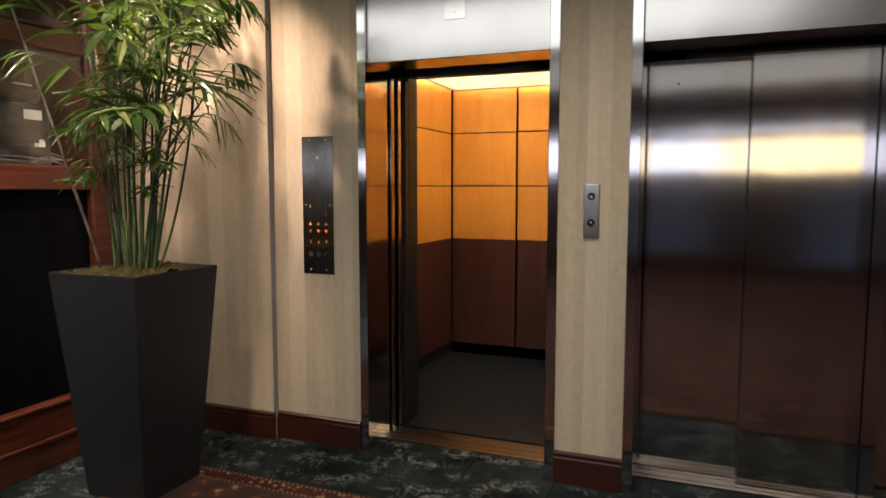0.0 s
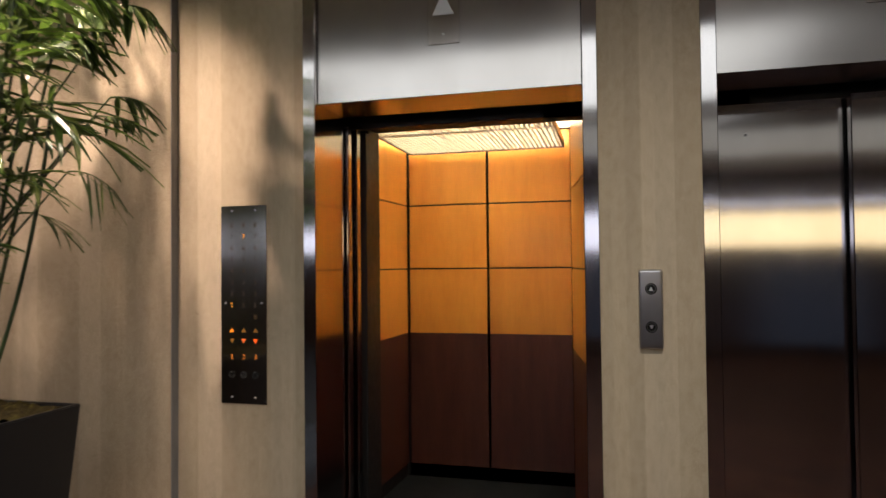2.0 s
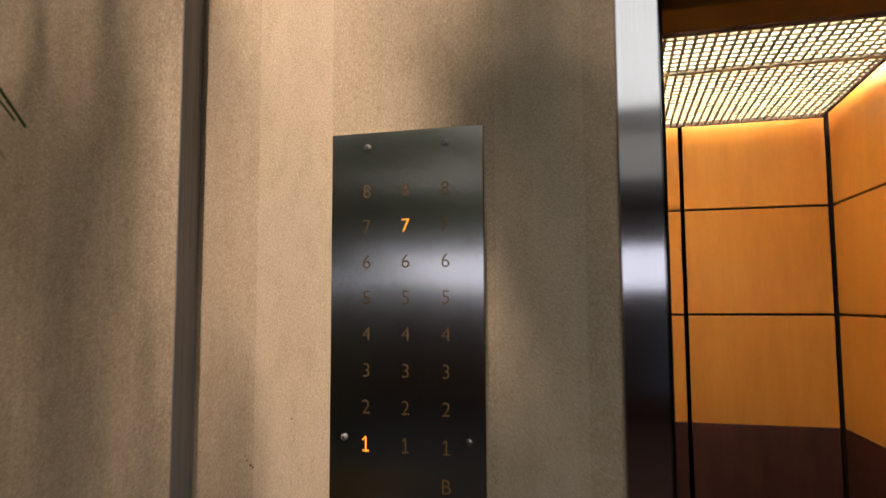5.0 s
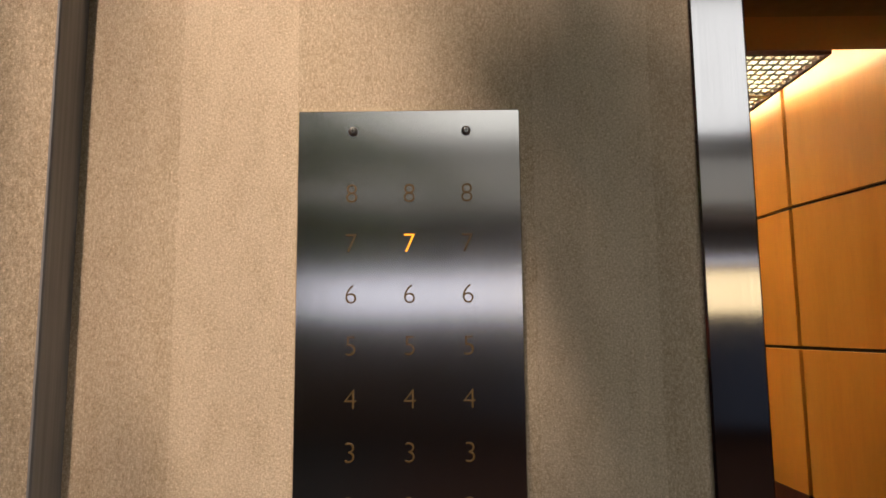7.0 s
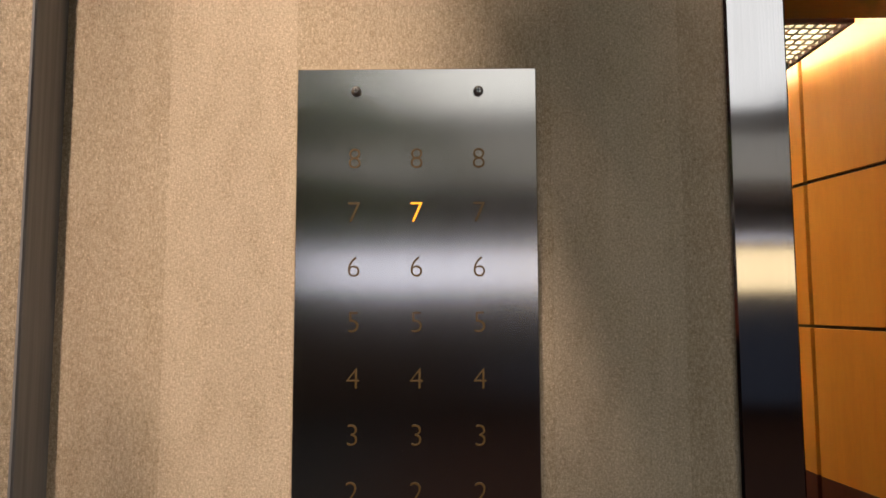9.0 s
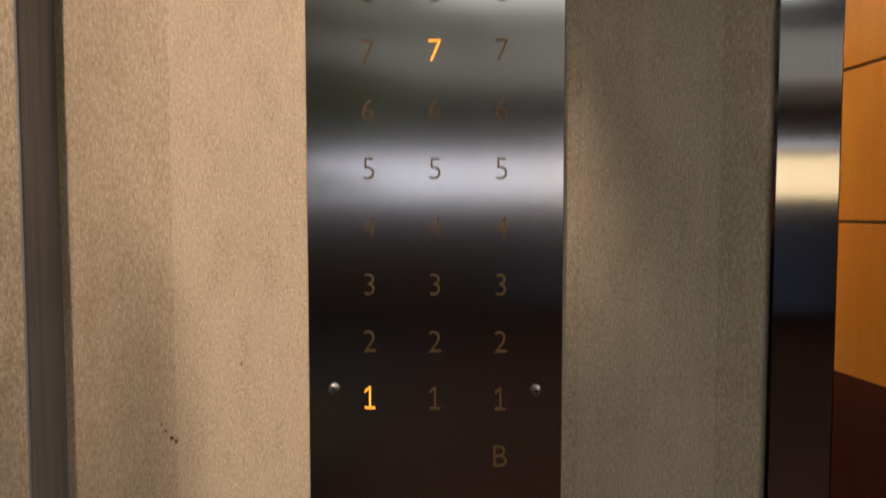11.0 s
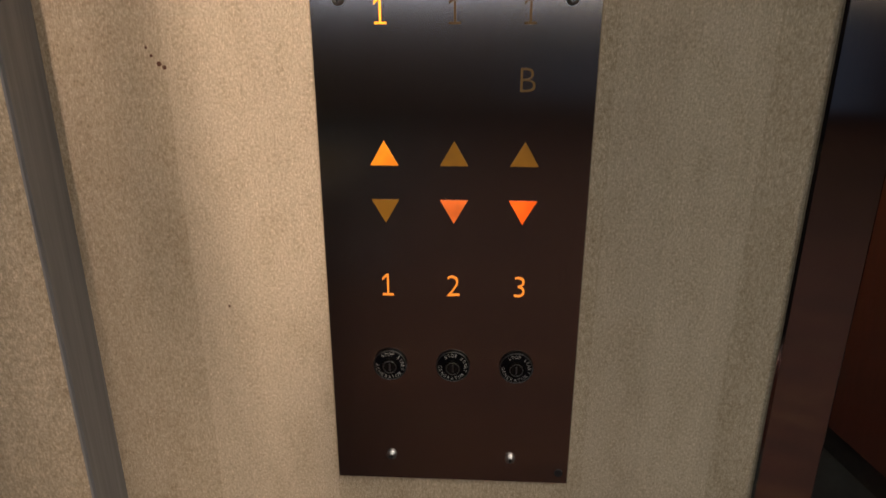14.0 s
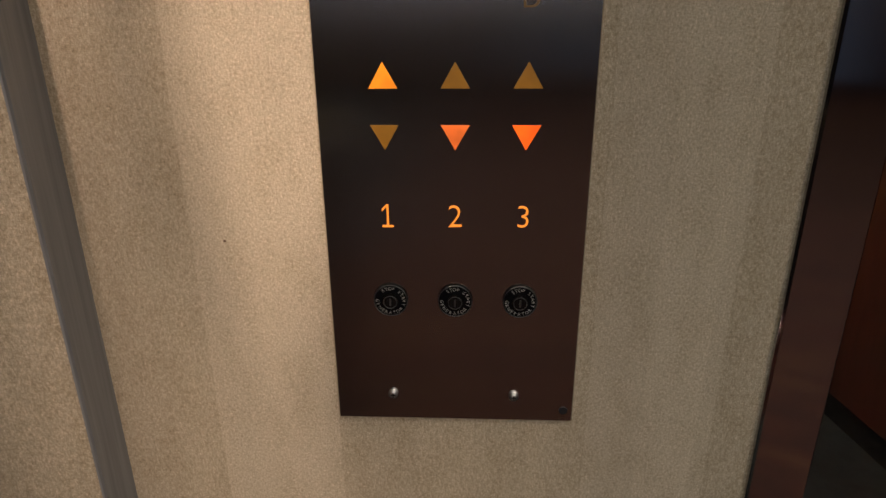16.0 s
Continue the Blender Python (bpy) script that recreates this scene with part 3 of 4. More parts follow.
light = thing("ceiling_light", "recessed car light with a pale louvre in two bays", "ceiling light", (0, 0, 0))
GX0, GX1 = -2.0, -0.925
part("diffuser", boxes((GX0 + 0.01, GX1 - 0.01, 4.16, 5.15, GRID_Z + 0.032, GRID_Z + 0.04)), DIFFUSER, light, "glowing fluorescent diffuser")
part("frame", boxes((GX0, GX1, 4.145, 4.157, GRID_Z - 0.004, GRID_Z + 0.045), (GX0, GX1, 5.158, 5.17, GRID_Z - 0.004, GRID_Z + 0.045), (GX0, GX0 + 0.01, 4.157, 5.158, GRID_Z - 0.004, GRID_Z + 0.045), (GX1 - 0.01, GX1, 4.157, 5.158, GRID_Z - 0.004, GRID_Z + 0.045)), WAINSCOT, light, "dark wooden frame")
part("divider", boxes((GX0 + 0.01, GX1 - 0.01, 4.470, 4.492, GRID_Z - 0.004, GRID_Z + 0.03)), CHROME, light, "metal divider bar")
for hx in (-1.6, -1.34):
    part("hanger", boxes((hx, hx + 0.02, 4.6, 4.62, GRID_Z + 0.04, 2.44)), BLACK, light)
ribs_y = finish("slat", boxes((-0.0042, 0.0042, 4.157, 5.158, GRID_Z, GRID_Z + 0.016)), LOUVRE)
ribs_x = finish("cross_slat", boxes((GX0 + 0.01, GX1 - 0.01, -0.0060, 0.0060, GRID_Z + 0.001, GRID_Z + 0.015)), LOUVRE)
n = 38
for i in range(1, n):
    ob = new("slat", ribs_y)
    ob.location.x = GX0 + (GX1 - GX0) * i / n
    ob.parent = light
n = 27
for i in range(1, n):
    y = 4.157 + (5.158 - 4.157) * i / n
    if abs(y - 4.481) > 0.013:
        ob = new("cross_slat", ribs_x)
        ob.location.y = y
        ob.parent = light
solid("shaft_back", boxes((-2.6, 1.2, 5.5, 5.6, 0, CEIL)), BLACK, "dark lift shaft behind the cars", "wall", "structure")
solid("shaft_west", boxes((-2.7, -2.6, BACK, 5.6, 0, CEIL)), BLACK, "dark lift shaft side", "wall", "structure")
solid("shaft_east", boxes((1.2, 1.3, BACK, 5.6, 0, CEIL)), BLACK, "dark lift shaft side", "wall", "structure")
solid("shaft_top", boxes((-2.7, 1.3, BACK + 0.05, 5.6, CEIL, CEIL + 0.1)), BLACK, "dark top of the lift shaft", "ceiling", "structure")

# ---- indicator panel ----
PX0, PX1, PZ0, PZ1 = -2.105, -1.9085, 0.9835, 1.748
PF = WALL - 0.005
panel = thing("lift_indicator_panel", "tall brushed steel lift indicator panel with amber numerals", "indicator panel", (PX0, PF, PZ0))
part("plate", boxes((0, PX1 - PX0, 0, 0.005, 0, PZ1 - PZ0), bevel=0.0008), STEEL_PANEL, panel)
COLS = [-2.057 - PX0, -2.0065 - PX0, -1.956 - PX0]
LIT = {(1, 0), (7, 1)}
for row in range(1, 9):
    for c, x in enumerate(COLS):
        z = 1.3635 + (row - 1) * 0.0442 - PZ0
        lit = (row, c) in LIT
        part("numeral", moved(figure(row, 0.0245), pose(x, -0.0004, z)), AMBER_LIT if lit else AMBER_UNLIT_GLOW, panel, "lit amber numeral" if lit else "")
part("letter", moved(letters("B", 0.0245), pose(COLS[2], -0.0004, 1.3185 - PZ0)), AMBER_UNLIT_GLOW, panel)
UP = [(-0.0102, -0.009), (0.0102, -0.009), (0.0, 0.009)]
for c, (x, up, down) in enumerate(zip(COLS, (ARROW_LIT, ARROW_DIM, ARROW_DIM), (ARROW_DIM, ARROW_PINK, ARROW_RED))):
    for tip, z, material in ((1, 1.267, up), (-1, 1.2235, down)):
        z -= PZ0
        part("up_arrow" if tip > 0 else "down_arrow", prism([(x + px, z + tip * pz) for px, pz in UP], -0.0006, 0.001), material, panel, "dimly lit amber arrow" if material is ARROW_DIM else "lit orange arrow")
    part("numeral", moved(figure(c + 1, 0.0250), pose(x, -0.0004, 1.1645 - PZ0)), AMBER_SOFT, panel, "lit orange car number")
    # key switch with a ring of lettering
    z = 1.0953 - PZ0
    bm = bmesh.new()
    disc(bm, 0.0133, 0.003, pose(x, -0.0012, z, 90, 0, 0), 36, 0.0127)
    key = part("key_switch", bm, BLACK_GLASS, panel, "black key switch with a lettered ring")
    bm = bmesh.new()
    tube(bm, [Vector((x + 0.0131 * math.cos(a), -0.0024, z + 0.0131 * math.sin(a))) for a in (2 * math.pi * q / 36 for q in range(37))], [0.00045] * 37, 5)
    part("rim", bm, RIM_METAL, key, "thin dark metal rim", True)
    bm = bmesh.new()
    disc(bm, 0.0072, 0.004, pose(x, -0.0036, z, 90, 0, 0), 28, 0.0066)
    part("lock_barrel", bm, BLACK_GLOSS, key, "glossy black lock barrel")
    bm = bmesh.new()
    tube(bm, [Vector((x + 0.0052 * math.cos(a), -0.0057, z + 0.0052 * math.sin(a))) for a in (2 * math.pi * q / 28 for q in range(29))], [0.0003] * 29, 5)
    part("barrel_ring", bm, RIM_METAL, key, "", True)
    part("key_slot", boxes((x - 0.0006, x + 0.0006, -0.0062, -0.005, z - 0.003, z + 0.003)), RIM_METAL, key)
    ring = bmesh.new()
    for word, mid, flip in (("STOP", 100, 1), ("START", 15, 1), ("GENERATOR", 250, -1)):
        for i, ch in enumerate(word):
            a = mid - flip * (i - (len(word) - 1) / 2) * (16.0 if flip > 0 else 17.5)
            r = 0.0103
            m = pose(x + r * math.cos(radians(a)), -0.0030, z + r * math.sin(radians(a))) @ pose(0, 0, 0, 0, -(a - 90) if flip > 0 else -(a + 90), 0)
            poured(ring, moved(letters(ch, 0.0038, 0.0001), m))
    part("lettering", ring, RING_INK, key, "small white ring of letters")
for x, z in ((-2.056, 1.7285), (-1.956, 1.7285), (-2.085, 1.3705), (-1.929, 1.3705), (-2.058, 1.0085), (-1.958, 1.0080)):
    bm = bmesh.new()
    m = pose(x - PX0, -0.001, z - PZ0, 90, 0, 0)
    disc(bm, 0.0041, 0.002, m, 16)
    disc(bm, 0.0041, 0.0016, m @ pose(0, 0, 0.0018), 16, 0.0020)
    screw = part("screw", bm, CHROME, panel)
    part("slot", boxes((x - PX0 - 0.0022, x - PX0 + 0.0022, -0.0040, -0.0030, z - PZ0 - 0.0005, z - PZ0 + 0.0005), (x - PX0 - 0.0005, x - PX0 + 0.0005, -0.0041, -0.0031, z - PZ0 - 0.0022, z - PZ0 + 0.0022)), BLACK, screw)
bm = bmesh.new()
disc(bm, 0.0035, 0.001, pose(-1.9165 - PX0, -0.0004, 0.9945 - PZ0, 90, 0, 0), 14)
part("rivet", bm, GREY_PLASTIC, panel)

# rust-coloured scuffs on the wallcovering beside the panel
SCUFF = Mat("rust_scuff", (0.10, 0.035, 0.015), 0.8).m
scuff = thing("wall_scuff", "small rust-brown scuff marks on the wallcovering", "scuff mark", (-2.218, WALL, 1.332))
for dx, dz, r in ((-0.006, 0.007, 0.0008), (-0.003, 0.0015, 0.0009), (0.002, -0.004, 0.0014), (0.0055, -0.0065, 0.0012), (0.059, 0.056, 0.0009), (0.032, -0.191, 0.0008), (-0.111, -0.173, 0.0009)):
    bm = bmesh.new()
    disc(bm, r * 1.25, 0.0006, pose(dx, -0.0001, dz, 90, 0, 0), 9)
    part("mark", bm, SCUFF, scuff)

# ---- call station ----
call = thing("lift_call_station", "raised steel call plate with two round buttons", "call buttons", (-0.541, WALL, 1.228))
part("plate", box(bmesh.new(), 0, 0.075, -0.018, 0.0, 0, 0.260, 0.008, 3), STEEL_CALL, call)
for z, tip in ((0.197, 1), (0.072, -1)):
    bm = bmesh.new()
    disc(bm, 0.0190, 0.004, pose(0.0375, -0.0175, z, 90, 0, 0), 28)
    button = part("button", bm, BLACK, call, "round black button")
    bm = bmesh.new()
    disc(bm, 0.0140, 0.005, pose(0.0375, -0.0195, z, 90, 0, 0), 28, 0.0125)
    part("button_cap", bm, BLACK_GLOSS, button, "glossy black cap")
    bm = bmesh.new()
    tube(bm, [Vector((0.0375 + 0.0145 * math.cos(a), -0.0200, z + 0.0145 * math.sin(a))) for a in (2 * math.pi * q / 28 for q in range(29))], [0.0011] * 29, 6)
    part("ring", bm, RIM_METAL, button, "", True)
    part("arrow", prism([(0.0375 + 0.0068 * px / 0.0102, z + tip * 0.0068 * pz / 0.009) for px, pz in UP], -0.0235, -0.0215), CHROME, button, "bright metal arrow")

# ---- planter and palm ----
PCX, PCY = -2.538, 2.22
planter = thing("planter", "tall tapered square charcoal planter topped with moss", "planter", (PCX, PCY, 0.0))
bm = bmesh.new()
H0, H1, RIM, PH = 0.178, 0.262, 0.018, 1.08
rings = []
for half, z in ((H0, 0.0), (H1, PH), (H1 - RIM, PH), (H1 - RIM - 0.012, PH - 0.12)):
    rings.append([bm.verts.new((sx * half, sy * half, z)) for sx, sy in ((-1, -1), (1, -1), (1, 1), (-1, 1))])
for a, b in zip(rings, rings[1:]):
    for i in range(4):
        bm.faces.new((a[i], a[(i + 1) % 4], b[(i + 1) % 4], b[i]))
bm.faces.new(rings[0][::-1])
bm.faces.new(rings[-1])
bmesh.ops.bevel(bm, geom=[e for e in bm.edges if e.calc_length() > 0.05], offset=0.004, segments=2, affect="EDGES")
part("pot", bm, PLANTER, planter)
bm = bmesh.new()
bmesh.ops.create_grid(bm, x_segments=36, y_segments=36, size=H1 - RIM - 0.003)
for v in bm.verts:
    r = 0.03 * noise.noise(v.co * 14) + 0.02 * noise.noise(v.co * 37 + Vector((5, 1, 2)))
    v.co.z = PH - 0.012 + r + 0.02 * (1 - (v.co.length / 0.3) ** 2)
part("moss", bm, MOSS, planter, "uneven brown-green moss", True)

palm = thing("bamboo_palm", "leafy green bamboo palm with many thin canes", "palm", (PCX, PCY, PH))
rng = random.Random(7)


def frond(bm, base, way, length, droop, pairs, leaf_len, width, hang=0.0):
    """One feathered leaf: an arching rib with slender drooping leaflets."""
    way = way.normalized()
    pts = []
    p, d = base.copy(), way.copy()
    steps = 9
    for i in range(steps + 1):
        pts.append(p.copy())
        p = p + d * (length / steps)
        d = (d + Vector((0, 0, -droop / steps))).normalized()
    tube(bm, pts, [0.0032 - 0.0024 * i / steps for i in range(steps + 1)], 5)
    for i in range(pairs):
        f = 0.18 + 0.82 * (i + 0.5) / pairs
        k = min(int(f * steps), steps - 1)
        q = pts[k].lerp(pts[k + 1], f * steps - k)
        ahead = (pts[k + 1] - pts[k]).normalized()
        side = ahead.cross(Vector((0, 0, 1)))
        side = side.normalized() if side.length > 0.05 else Vector((1, 0, 0))
        up = side.cross(ahead).normalized()
        for s in (-1, 1):
            lean = rng.uniform(0.35, 1.0) + 0.5 * f
            out = (side * s * rng.uniform(0.55, 1.0) + ahead * lean + up * rng.uniform(-0.25, 0.4) - Vector((0, 0, hang * rng.uniform(0.6, 1.3)))).normalized()
            ln = leaf_len * (0.65 + 0.5 * math.sin(math.pi * min(f + 0.08, 1))) * rng.uniform(0.8, 1.12)
            w = width * rng.uniform(0.8, 1.2)
            across = out.cross(up).normalized()
            a, rows = q.copy(), []
            dd = out.copy()
            for j, wf in enumerate((0.35, 1.0, 0.92, 0.6, 0.04)):
                rows.append((bm.verts.new(a - across * w * wf / 2 + up * 0.12 * w), bm.verts.new(a - up * 0.12 * w), bm.verts.new(a + across * w * wf / 2 + up * 0.12 * w)))
                a = a + dd * ln / 4
                dd = (dd + Vector((0, 0, -rng.uniform(0.05, 0.36)))).normalized()
            for r0, r1 in zip(rows, rows[1:]):
                bm.faces.new((r0[0], r0[1], r1[1], r1[0]))
                bm.faces.new((r0[1], r0[2], r1[2], r1[1]))


def cane(base, top, bow):
    pts = []
    for i in range(13):
        f = i / 12
        p = Vector(base).lerp(Vector(top), f)
        out = Vector((top[0] - base[0], top[1] - base[1], 0))
        pts.append(p - out * bow * math.sin(math.pi * f) * 0.5)
    return pts


# canes: base and top in plan, length, fronds
CANES = []
for i in range(19):
    a = i * 2.399 + 0.5
    r0 = 0.02 + 0.085 * math.sqrt(rng.random())
    r1 = rng.uniform(0.08, 0.38)
    h = rng.uniform(0.78, 1.42)
    CANES.append(((r0 * math.cos(a), r0 * math.sin(a), -0.02), (max(r1 * math.cos(a), -0.13) + 0.06, min(r1 * math.sin(a) * 0.8, 0.07), h)))
for base, top in CANES:
    pts = cane(base, top, rng.uniform(0.0, 0.12))
    rad = rng.uniform(0.0045, 0.0085)
    bm = bmesh.new()
    fine = []
    radii = []
    for i in range(len(pts) - 1):
        fine += [pts[i], pts[i].lerp(pts[i + 1], 0.06)]
        radii += [rad * 1.25 * (1 - 0.03 * i), rad * (1 - 0.03 * i)]
    tube(bm, fine + [pts[-1]], radii + [rad * 0.6], 7)
    part("cane", bm, CANE, palm, "", True)
    way = (pts[-1] - pts[-3]).normalized()
    for j in range(rng.choice((1, 2, 2, 3))):
        f = (1.0, 0.9, 0.78)[j]
        at = pts[min(int(f * 12), 12)]
        a = rng.uniform(0, 2 * math.pi)
        out = Vector((math.cos(a), math.sin(a) * 0.85, 0))
        out = (out + Vector((top[0], top[1], 0)) * 2.0)
        out.y = min(out.y, 0.12)
        out.x = max(out.x, -0.10)
        d = Vector((out.x, out.y, 0)).normalized() * rng.uniform(0.5, 0.9) + Vector((0, 0, rng.uniform(0.5, 1.0)))
        bm = bmesh.new()
        frond(bm, at, d, rng.uniform(0.20, 0.44), rng.uniform(0.5, 1.9), rng.choice((3, 4, 4, 5)), rng.uniform(0.18, 0.31), rng.choice((0.017, 0.023, 0.03, 0.038)), rng.choice((0.0, 0.2, 0.6)))
        part("frond", bm, LEAF, palm)
# single fronds that hang towards the lift wall; the highest are unseen, placed to shade it
for at, d, ln, droop, pairs, ll, wide, hang in (
        ((0.08, 0.08, 0.92), (0.6, 0.22, 0.12), 0.34, 0.8, 8, 0.2, 0.0125, 0.0),
        ((0.16, 0.12, 0.60), (0.5, 0.20, 0.10), 0.16, 1.6, 5, 0.14, 0.010, 0.0),
        ((0.06, 0.10, 1.10), (0.6, 0.22, 0.25), 0.34, 0.9, 8, 0.2, 0.0125, 0.0),
        ((0.16, 0.40, 1.76), (0.8, 0.02, 0.12), 0.42, 0.4, 8, 0.27, 0.015, 1.6),
        ((0.20, 0.48, 1.80), (0.8, 0.04, 0.05), 0.46, 0.5, 9, 0.27, 0.015, 1.6),
        ((0.18, 0.33, 1.72), (0.8, 0.05, 0.12), 0.36, 0.5, 7, 0.25, 0.015, 1.4),
        ((-0.36, 0.36, 1.60), (0.8, 0.05, 0.10), 0.34, 0.5, 7, 0.22, 0.018, 0.9),
        ((-0.22, 0.38, 1.64), (0.8, 0.05, 0.10), 0.32, 0.5, 6, 0.24, 0.018, 0.9),
        ((-0.06, 0.34, 1.56), (0.8, 0.05, 0.05), 0.20, 0.5, 6, 0.22, 0.016, 1.2),
        ((0.31, 0.37, 1.32), (0.6, 0.10, 0.02), 0.24, 0.5, 8, 0.25, 0.022, 1.2),
        ((0.22, 0.37, 0.95), (0.7, 0.05, -0.05), 0.26, 0.4, 9, 0.17, 0.020, 0.35),
        ((0.30, 0.34, 1.00), (0.6, 0.12, 0.05), 0.24, 0.5, 7, 0.20, 0.018, 0.6),
        ((0.32, 0.34, 1.46), (0.6, 0.22, 0.14), 0.22, 0.8, 8, 0.19, 0.016, 0.0),
        ((-0.14, -0.06, 0.36), (-0.3, -0.2, 0.5), 0.12, 1.2, 3, 0.15, 0.026, 0.0),
        ((0.22, 0.08, 1.36), (0.75, 0.15, 0.42), 0.5, 1.5, 9, 0.2, 0.0125, 0.0),
        ((0.10, -0.12, 1.30), (0.5, -0.5, 0.55), 0.46, 1.6, 10, 0.2, 0.016, 0.0),
        ((0.13, 0.34, 0.76), (0.8, 0.10, 0.02), 0.17, 0.9, 5, 0.19, 0.010, 0.9)):
    bm = bmesh.new()
    reach = ln * d[0] / Vector(d).length + 0.75 * ll
    small = min(1.0, max(0.45, (0.44 - at[0]) / reach)) if reach > 0 and at[2] < 1.7 else 1.0
    frond(bm, Vector(at), Vector(d), ln * small, droop, pairs, ll * max(small, 0.7), wide, hang)
    part("frond", bm, LEAF, palm)
    bm = bmesh.new()
    foot = Vector((at[0] * 0.35, at[1] * 0.35, at[2] * 0.58))
    tube(bm, [foot.lerp(Vector(at), k / 10) for k in range(11)], [0.0042 - 0.00015 * k for k in range(11)], 6)
    part("stalk", bm, CANE, palm, "", True)
# two leafy crowns, mostly out of view, added to shade the wall: each on one cane, with a gap between them that lets the
# lamp reach it
for foot, head, rows in (
        ((0.06, 0.05), (0.28, 0.24, 1.54), ((0.97, (0.4, 0.35, 0.10), 0.13, 0.17, 0.034, 0.9), (0.92, (0.5, 0.20, 0.05), 0.12, 0.16, 0.034, 1.0), (0.87, (0.4, 0.35, 0.05), 0.12, 0.16, 0.032, 0.9), (0.82, (0.5, 0.10, 0.05), 0.12, 0.16, 0.028, 0.8), (0.77, (0.5, 0.25, 0.02), 0.11, 0.15, 0.026, 0.7))),
        ((0.03, 0.06), (0.09, 0.23, 1.54), ((0.94, (-0.3, 0.30, 0.10), 0.14, 0.17, 0.030, 0.8), (0.84, (-0.3, 0.20, 0.10), 0.14, 0.17, 0.028, 0.8)))):
    line = [Vector((*foot, -0.02)).lerp(Vector(head), k / 12) for k in range(13)]
    bm = bmesh.new()
    tube(bm, line, [0.0068 - 0.0003 * k for k in range(13)], 7)
    part("cane", bm, CANE, palm, "", True)
    for f, d, ln, ll, wide, hang in rows:
        bm = bmesh.new()
        frond(bm, line[0].lerp(line[-1], f), Vector(d), ln, 0.9, 9, ll, wide, hang)
        part("frond", bm, LEAF, palm)
# short fronds along the canes
for k, (base, top) in enumerate(CANES):
    for f in ((0.46, 0.66, 0.84) if k % 2 else (0.58, 0.76)):
        a = math.atan2(top[1] - base[1] - 0.08, top[0] - base[0]) + rng.uniform(-1.3, 1.3)
        d = Vector((max(math.cos(a), -0.45), min(math.sin(a), 0.1), rng.uniform(0.4, 1.0)))
        bm = bmesh.new()
        frond(bm, Vector(base).lerp(Vector(top), f + rng.uniform(-0.05, 0.05)), d, rng.uniform(0.10, 0.20), 1.6, rng.choice((3, 4, 5)), rng.uniform(0.11, 0.17), rng.choice((0.011, 0.014, 0.019)), 0.1)
        part("frond", bm, LEAF, palm)
# a bowed outer cane and pale dry canes
bm = bmesh.new()
tube(bm, [Vector((0.10 + 0.17 * math.sin(f ** 0.75 * 1.65), 0.02 + 0.12 * f, -0.02 + 1.0 * f)) for f in [i / 14 for i in range(15)]], [0.006] * 15, 7)
part("cane", bm, CANE, palm, "outer cane bowed towards the wall", True)
for base, top in (((-0.10, -0.10, -0.02), (-0.40, -0.26, 1.20)), ((-0.09, 0.0, 0.0), (-0.26, 0.02, 1.35)), ((-0.05, 0.05, 0.0), (-0.17, 0.10, 0.9))):
    bm = bmesh.new()
    tube(bm, [Vector(base).lerp(Vector(top), i / 8) for i in range(9)], [(0.0062 if i % 2 else 0.0080) - 0.0002 * i for i in range(9)], 7)
    part("dry_cane", bm, DRY_CANE, palm, "pale dry cane", True)

# ---- mahogany display case ----
CXF = -3.15                   # its front
case = thing("display_case", "glossy mahogany display case with glazed openings", "display case", (CXF, 1.0, 0.0))
D = 0.5
Y0, Y1 = 0.74, 1.66
part("plinth", boxes((-D, -0.004, Y0, Y1, 0, 0.145), bevel=0.004), MAHOGANY, case)
part("plinth_moulding", boxes((-0.03, 0.012, Y0, Y1 + 0.012, 0.145, 0.168), bevel=0.006), MAHOGANY, case)
part("bottom_rail", boxes((-D, 0.0, Y0, Y1, 0.168, 0.325), bevel=0.003), MAHOGANY, case)
part("bottom_moulding", boxes((-0.05, 0.018, Y0, Y1 + 0.012, 0.325, 0.352), bevel=0.008), MAHOGANY, case)
part("lower_glass", boxes((-0.05, -0.04, Y0 + 0.08, Y1 - 0.14, 0.352, 1.455)), BLACK_GLASS, case, "black glass lower front")
part("stile", boxes((-D, 0.0, Y1 - 0.14, Y1, 0.352, 2.72), bevel=0.012), MAHOGANY, case)
part("stile", boxes((-D, 0.0, Y0, Y0 + 0.08, 0.352, 2.72), bevel=0.006), MAHOGANY, case)
part("shelf", boxes((-D, 0.006, Y0 + 0.08, Y1 - 0.14, 1.455, 1.58), bevel=0.006), MAHOGANY, case)
part("upper_rail", boxes((-D, 0.0, Y0 + 0.08, Y1 - 0.14, 2.17, 2.275), bevel=0.006), MAHOGANY, case)
part("upper_moulding", boxes((-0.03, 0.016, Y0 + 0.08, Y1 - 0.14, 2.275, 2.29), bevel=0.005), MAHOGANY, case)
part("back_panel", boxes((-D, -D + 0.02, Y0 + 0.08, Y1 - 0.14, 0.352, 2.72)), MAHOGANY, case)
part("top", boxes((-D, 0.02, Y0, Y1 + 0.02, 2.70, 2.745), bevel=0.006), MAHOGANY, case)
pane = part("glass_pane", boxes((-0.034, -0.028, Y0 + 0.082, Y1 - 0.142, 1.582, 2.168)), GLASS, case, "clear glass pane")
pane.visible_shadow = False
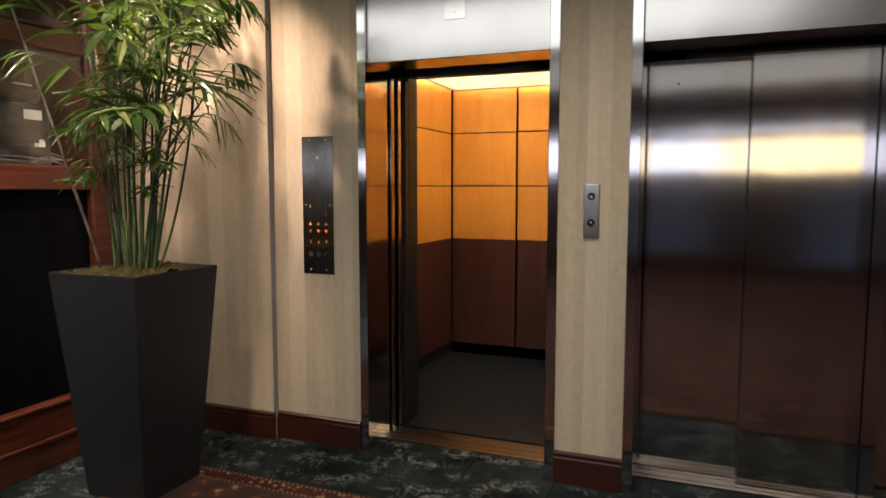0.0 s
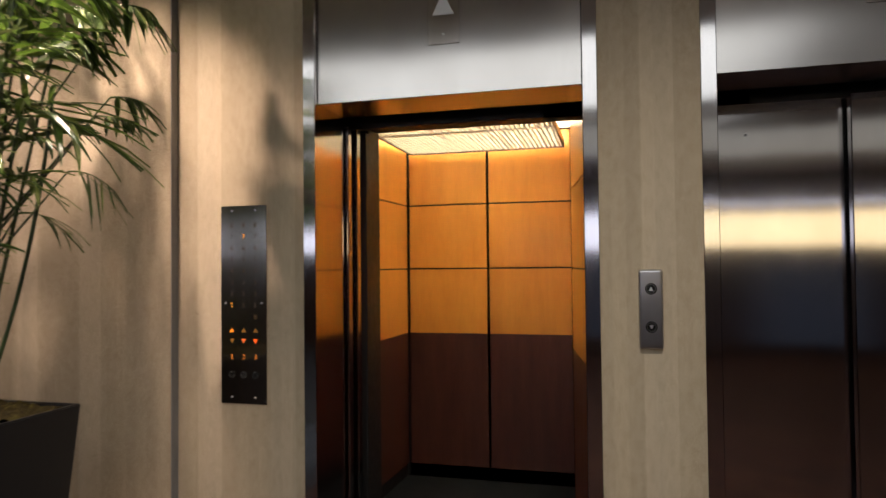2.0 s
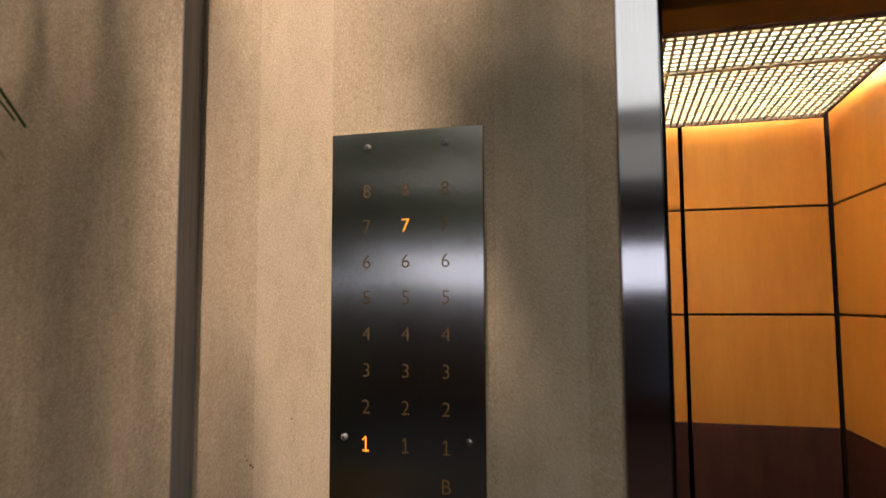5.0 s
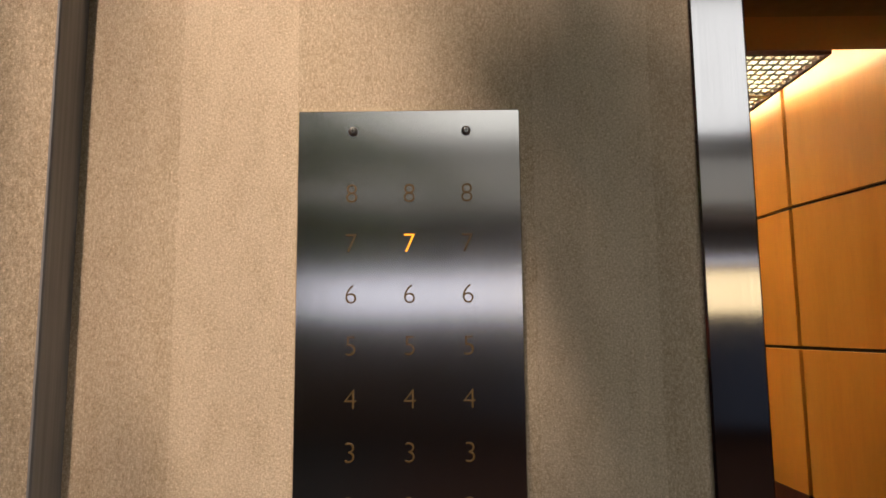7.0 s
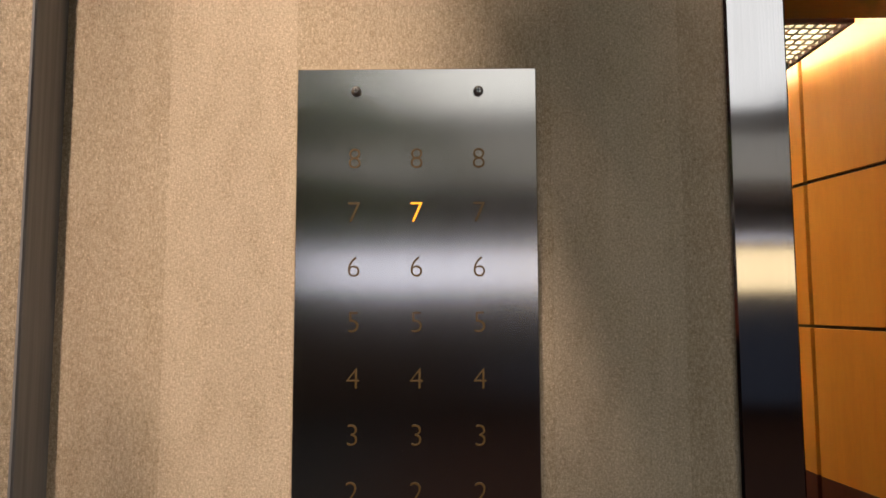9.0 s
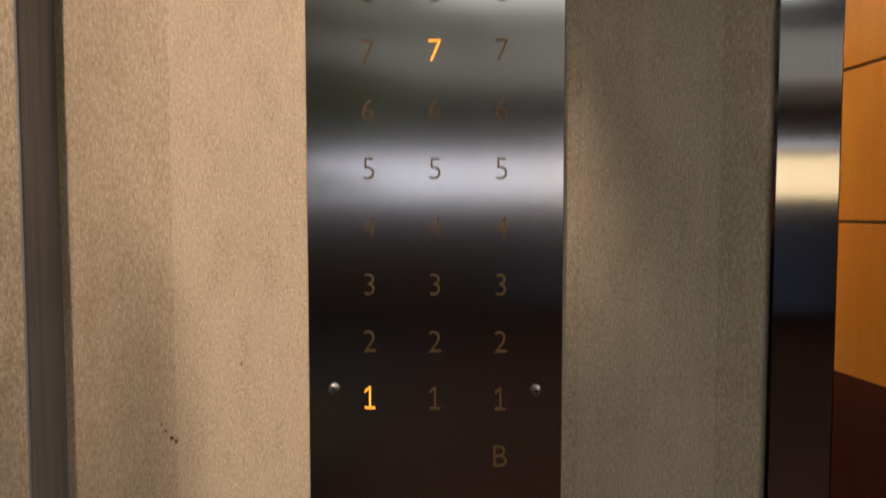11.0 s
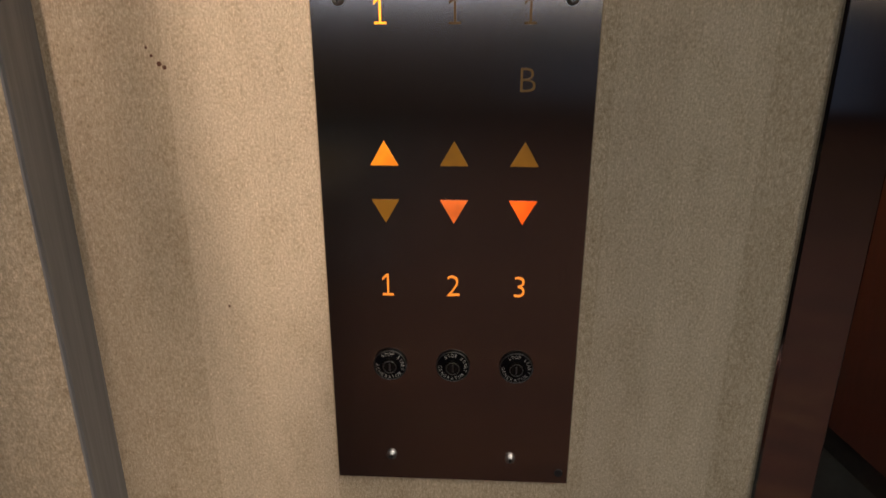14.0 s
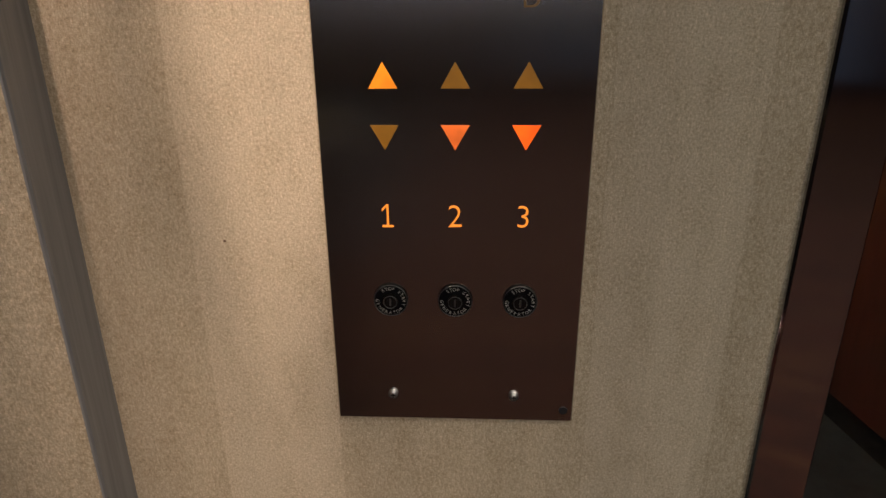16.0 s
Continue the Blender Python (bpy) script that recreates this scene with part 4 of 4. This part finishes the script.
pane = part("glass_pane", boxes((-0.034, -0.028, Y0 + 0.082, Y1 - 0.142, 2.292, 2.698)), GLASS, case, "clear glass pane")
pane.visible_shadow = False

machine = thing("office_machine", "black plastic machine with white labels on the case shelf", "machine", (CXF - 0.27, 2.22, 1.58))
part("body", box(bmesh.new(), -0.15, 0.13, -0.22, 0.18, 0.0, 0.33, 0.02, 3), GREY_PLASTIC, machine)
part("lid", box(bmesh.new(), -0.15, 0.11, -0.21, 0.16, 0.331, 0.42, 0.035, 3), GREY_PLASTIC, machine, "rounded black lid")
part("tray", boxes((0.131, 0.20, -0.18, 0.10, 0.05, 0.075), (0.131, 0.145, -0.18, 0.10, 0.12, 0.2), bevel=0.004), BLACK, machine)
part("label", boxes((0.1305, 0.1315, 0.03, 0.13, 0.24, 0.29)), PAPER, machine, "white paper label")
part("label", boxes((0.1305, 0.1315, 0.08, 0.14, 0.10, 0.14)), PAPER, machine, "small pale label")
part("bright_edge", boxes((0.10, 0.114, 0.0, 0.1, 0.415, 0.424), bevel=0.002), CHROME, machine)
for i in range(4):
    bm = bmesh.new()
    ph = rng.uniform(0, 6)
    tube(bm, [Vector((0.05 + 0.05 * math.sin(f * 5 + ph), -0.3 + 0.62 * f, 0.008 + 0.022 * i * 0.5 + 0.03 * max(0, math.sin(f * 9 + ph)))) for f in [k / 24 for k in range(25)]], [0.006] * 25, 6)
    cable = solid("cable", bm, CABLE, "loose grey cable on the case shelf", "cable", group="cables", at=(CXF - 0.15, 2.15, 1.581), smooth=True)

# ---- floor tiles, last ----
TILE = 0.457
tile_mesh = finish("tile", boxes((0.0012, TILE - 0.0012, 0.0012, TILE - 0.0012, -0.012, 0.0), bevel=0.001), MARBLE)
floor = bpy.data.objects["floor"]
for i in range(-9, 7):
    for j in range(-6, 2):
        x, y = -0.2 + i * TILE, 2.735 + (j - 1) * TILE
        if x > -2.6 and y + TILE < 2.45:
            continue
        ob = new("tile", tile_mesh)
        ob.location = (x, y, 0)
        ob.parent = floor
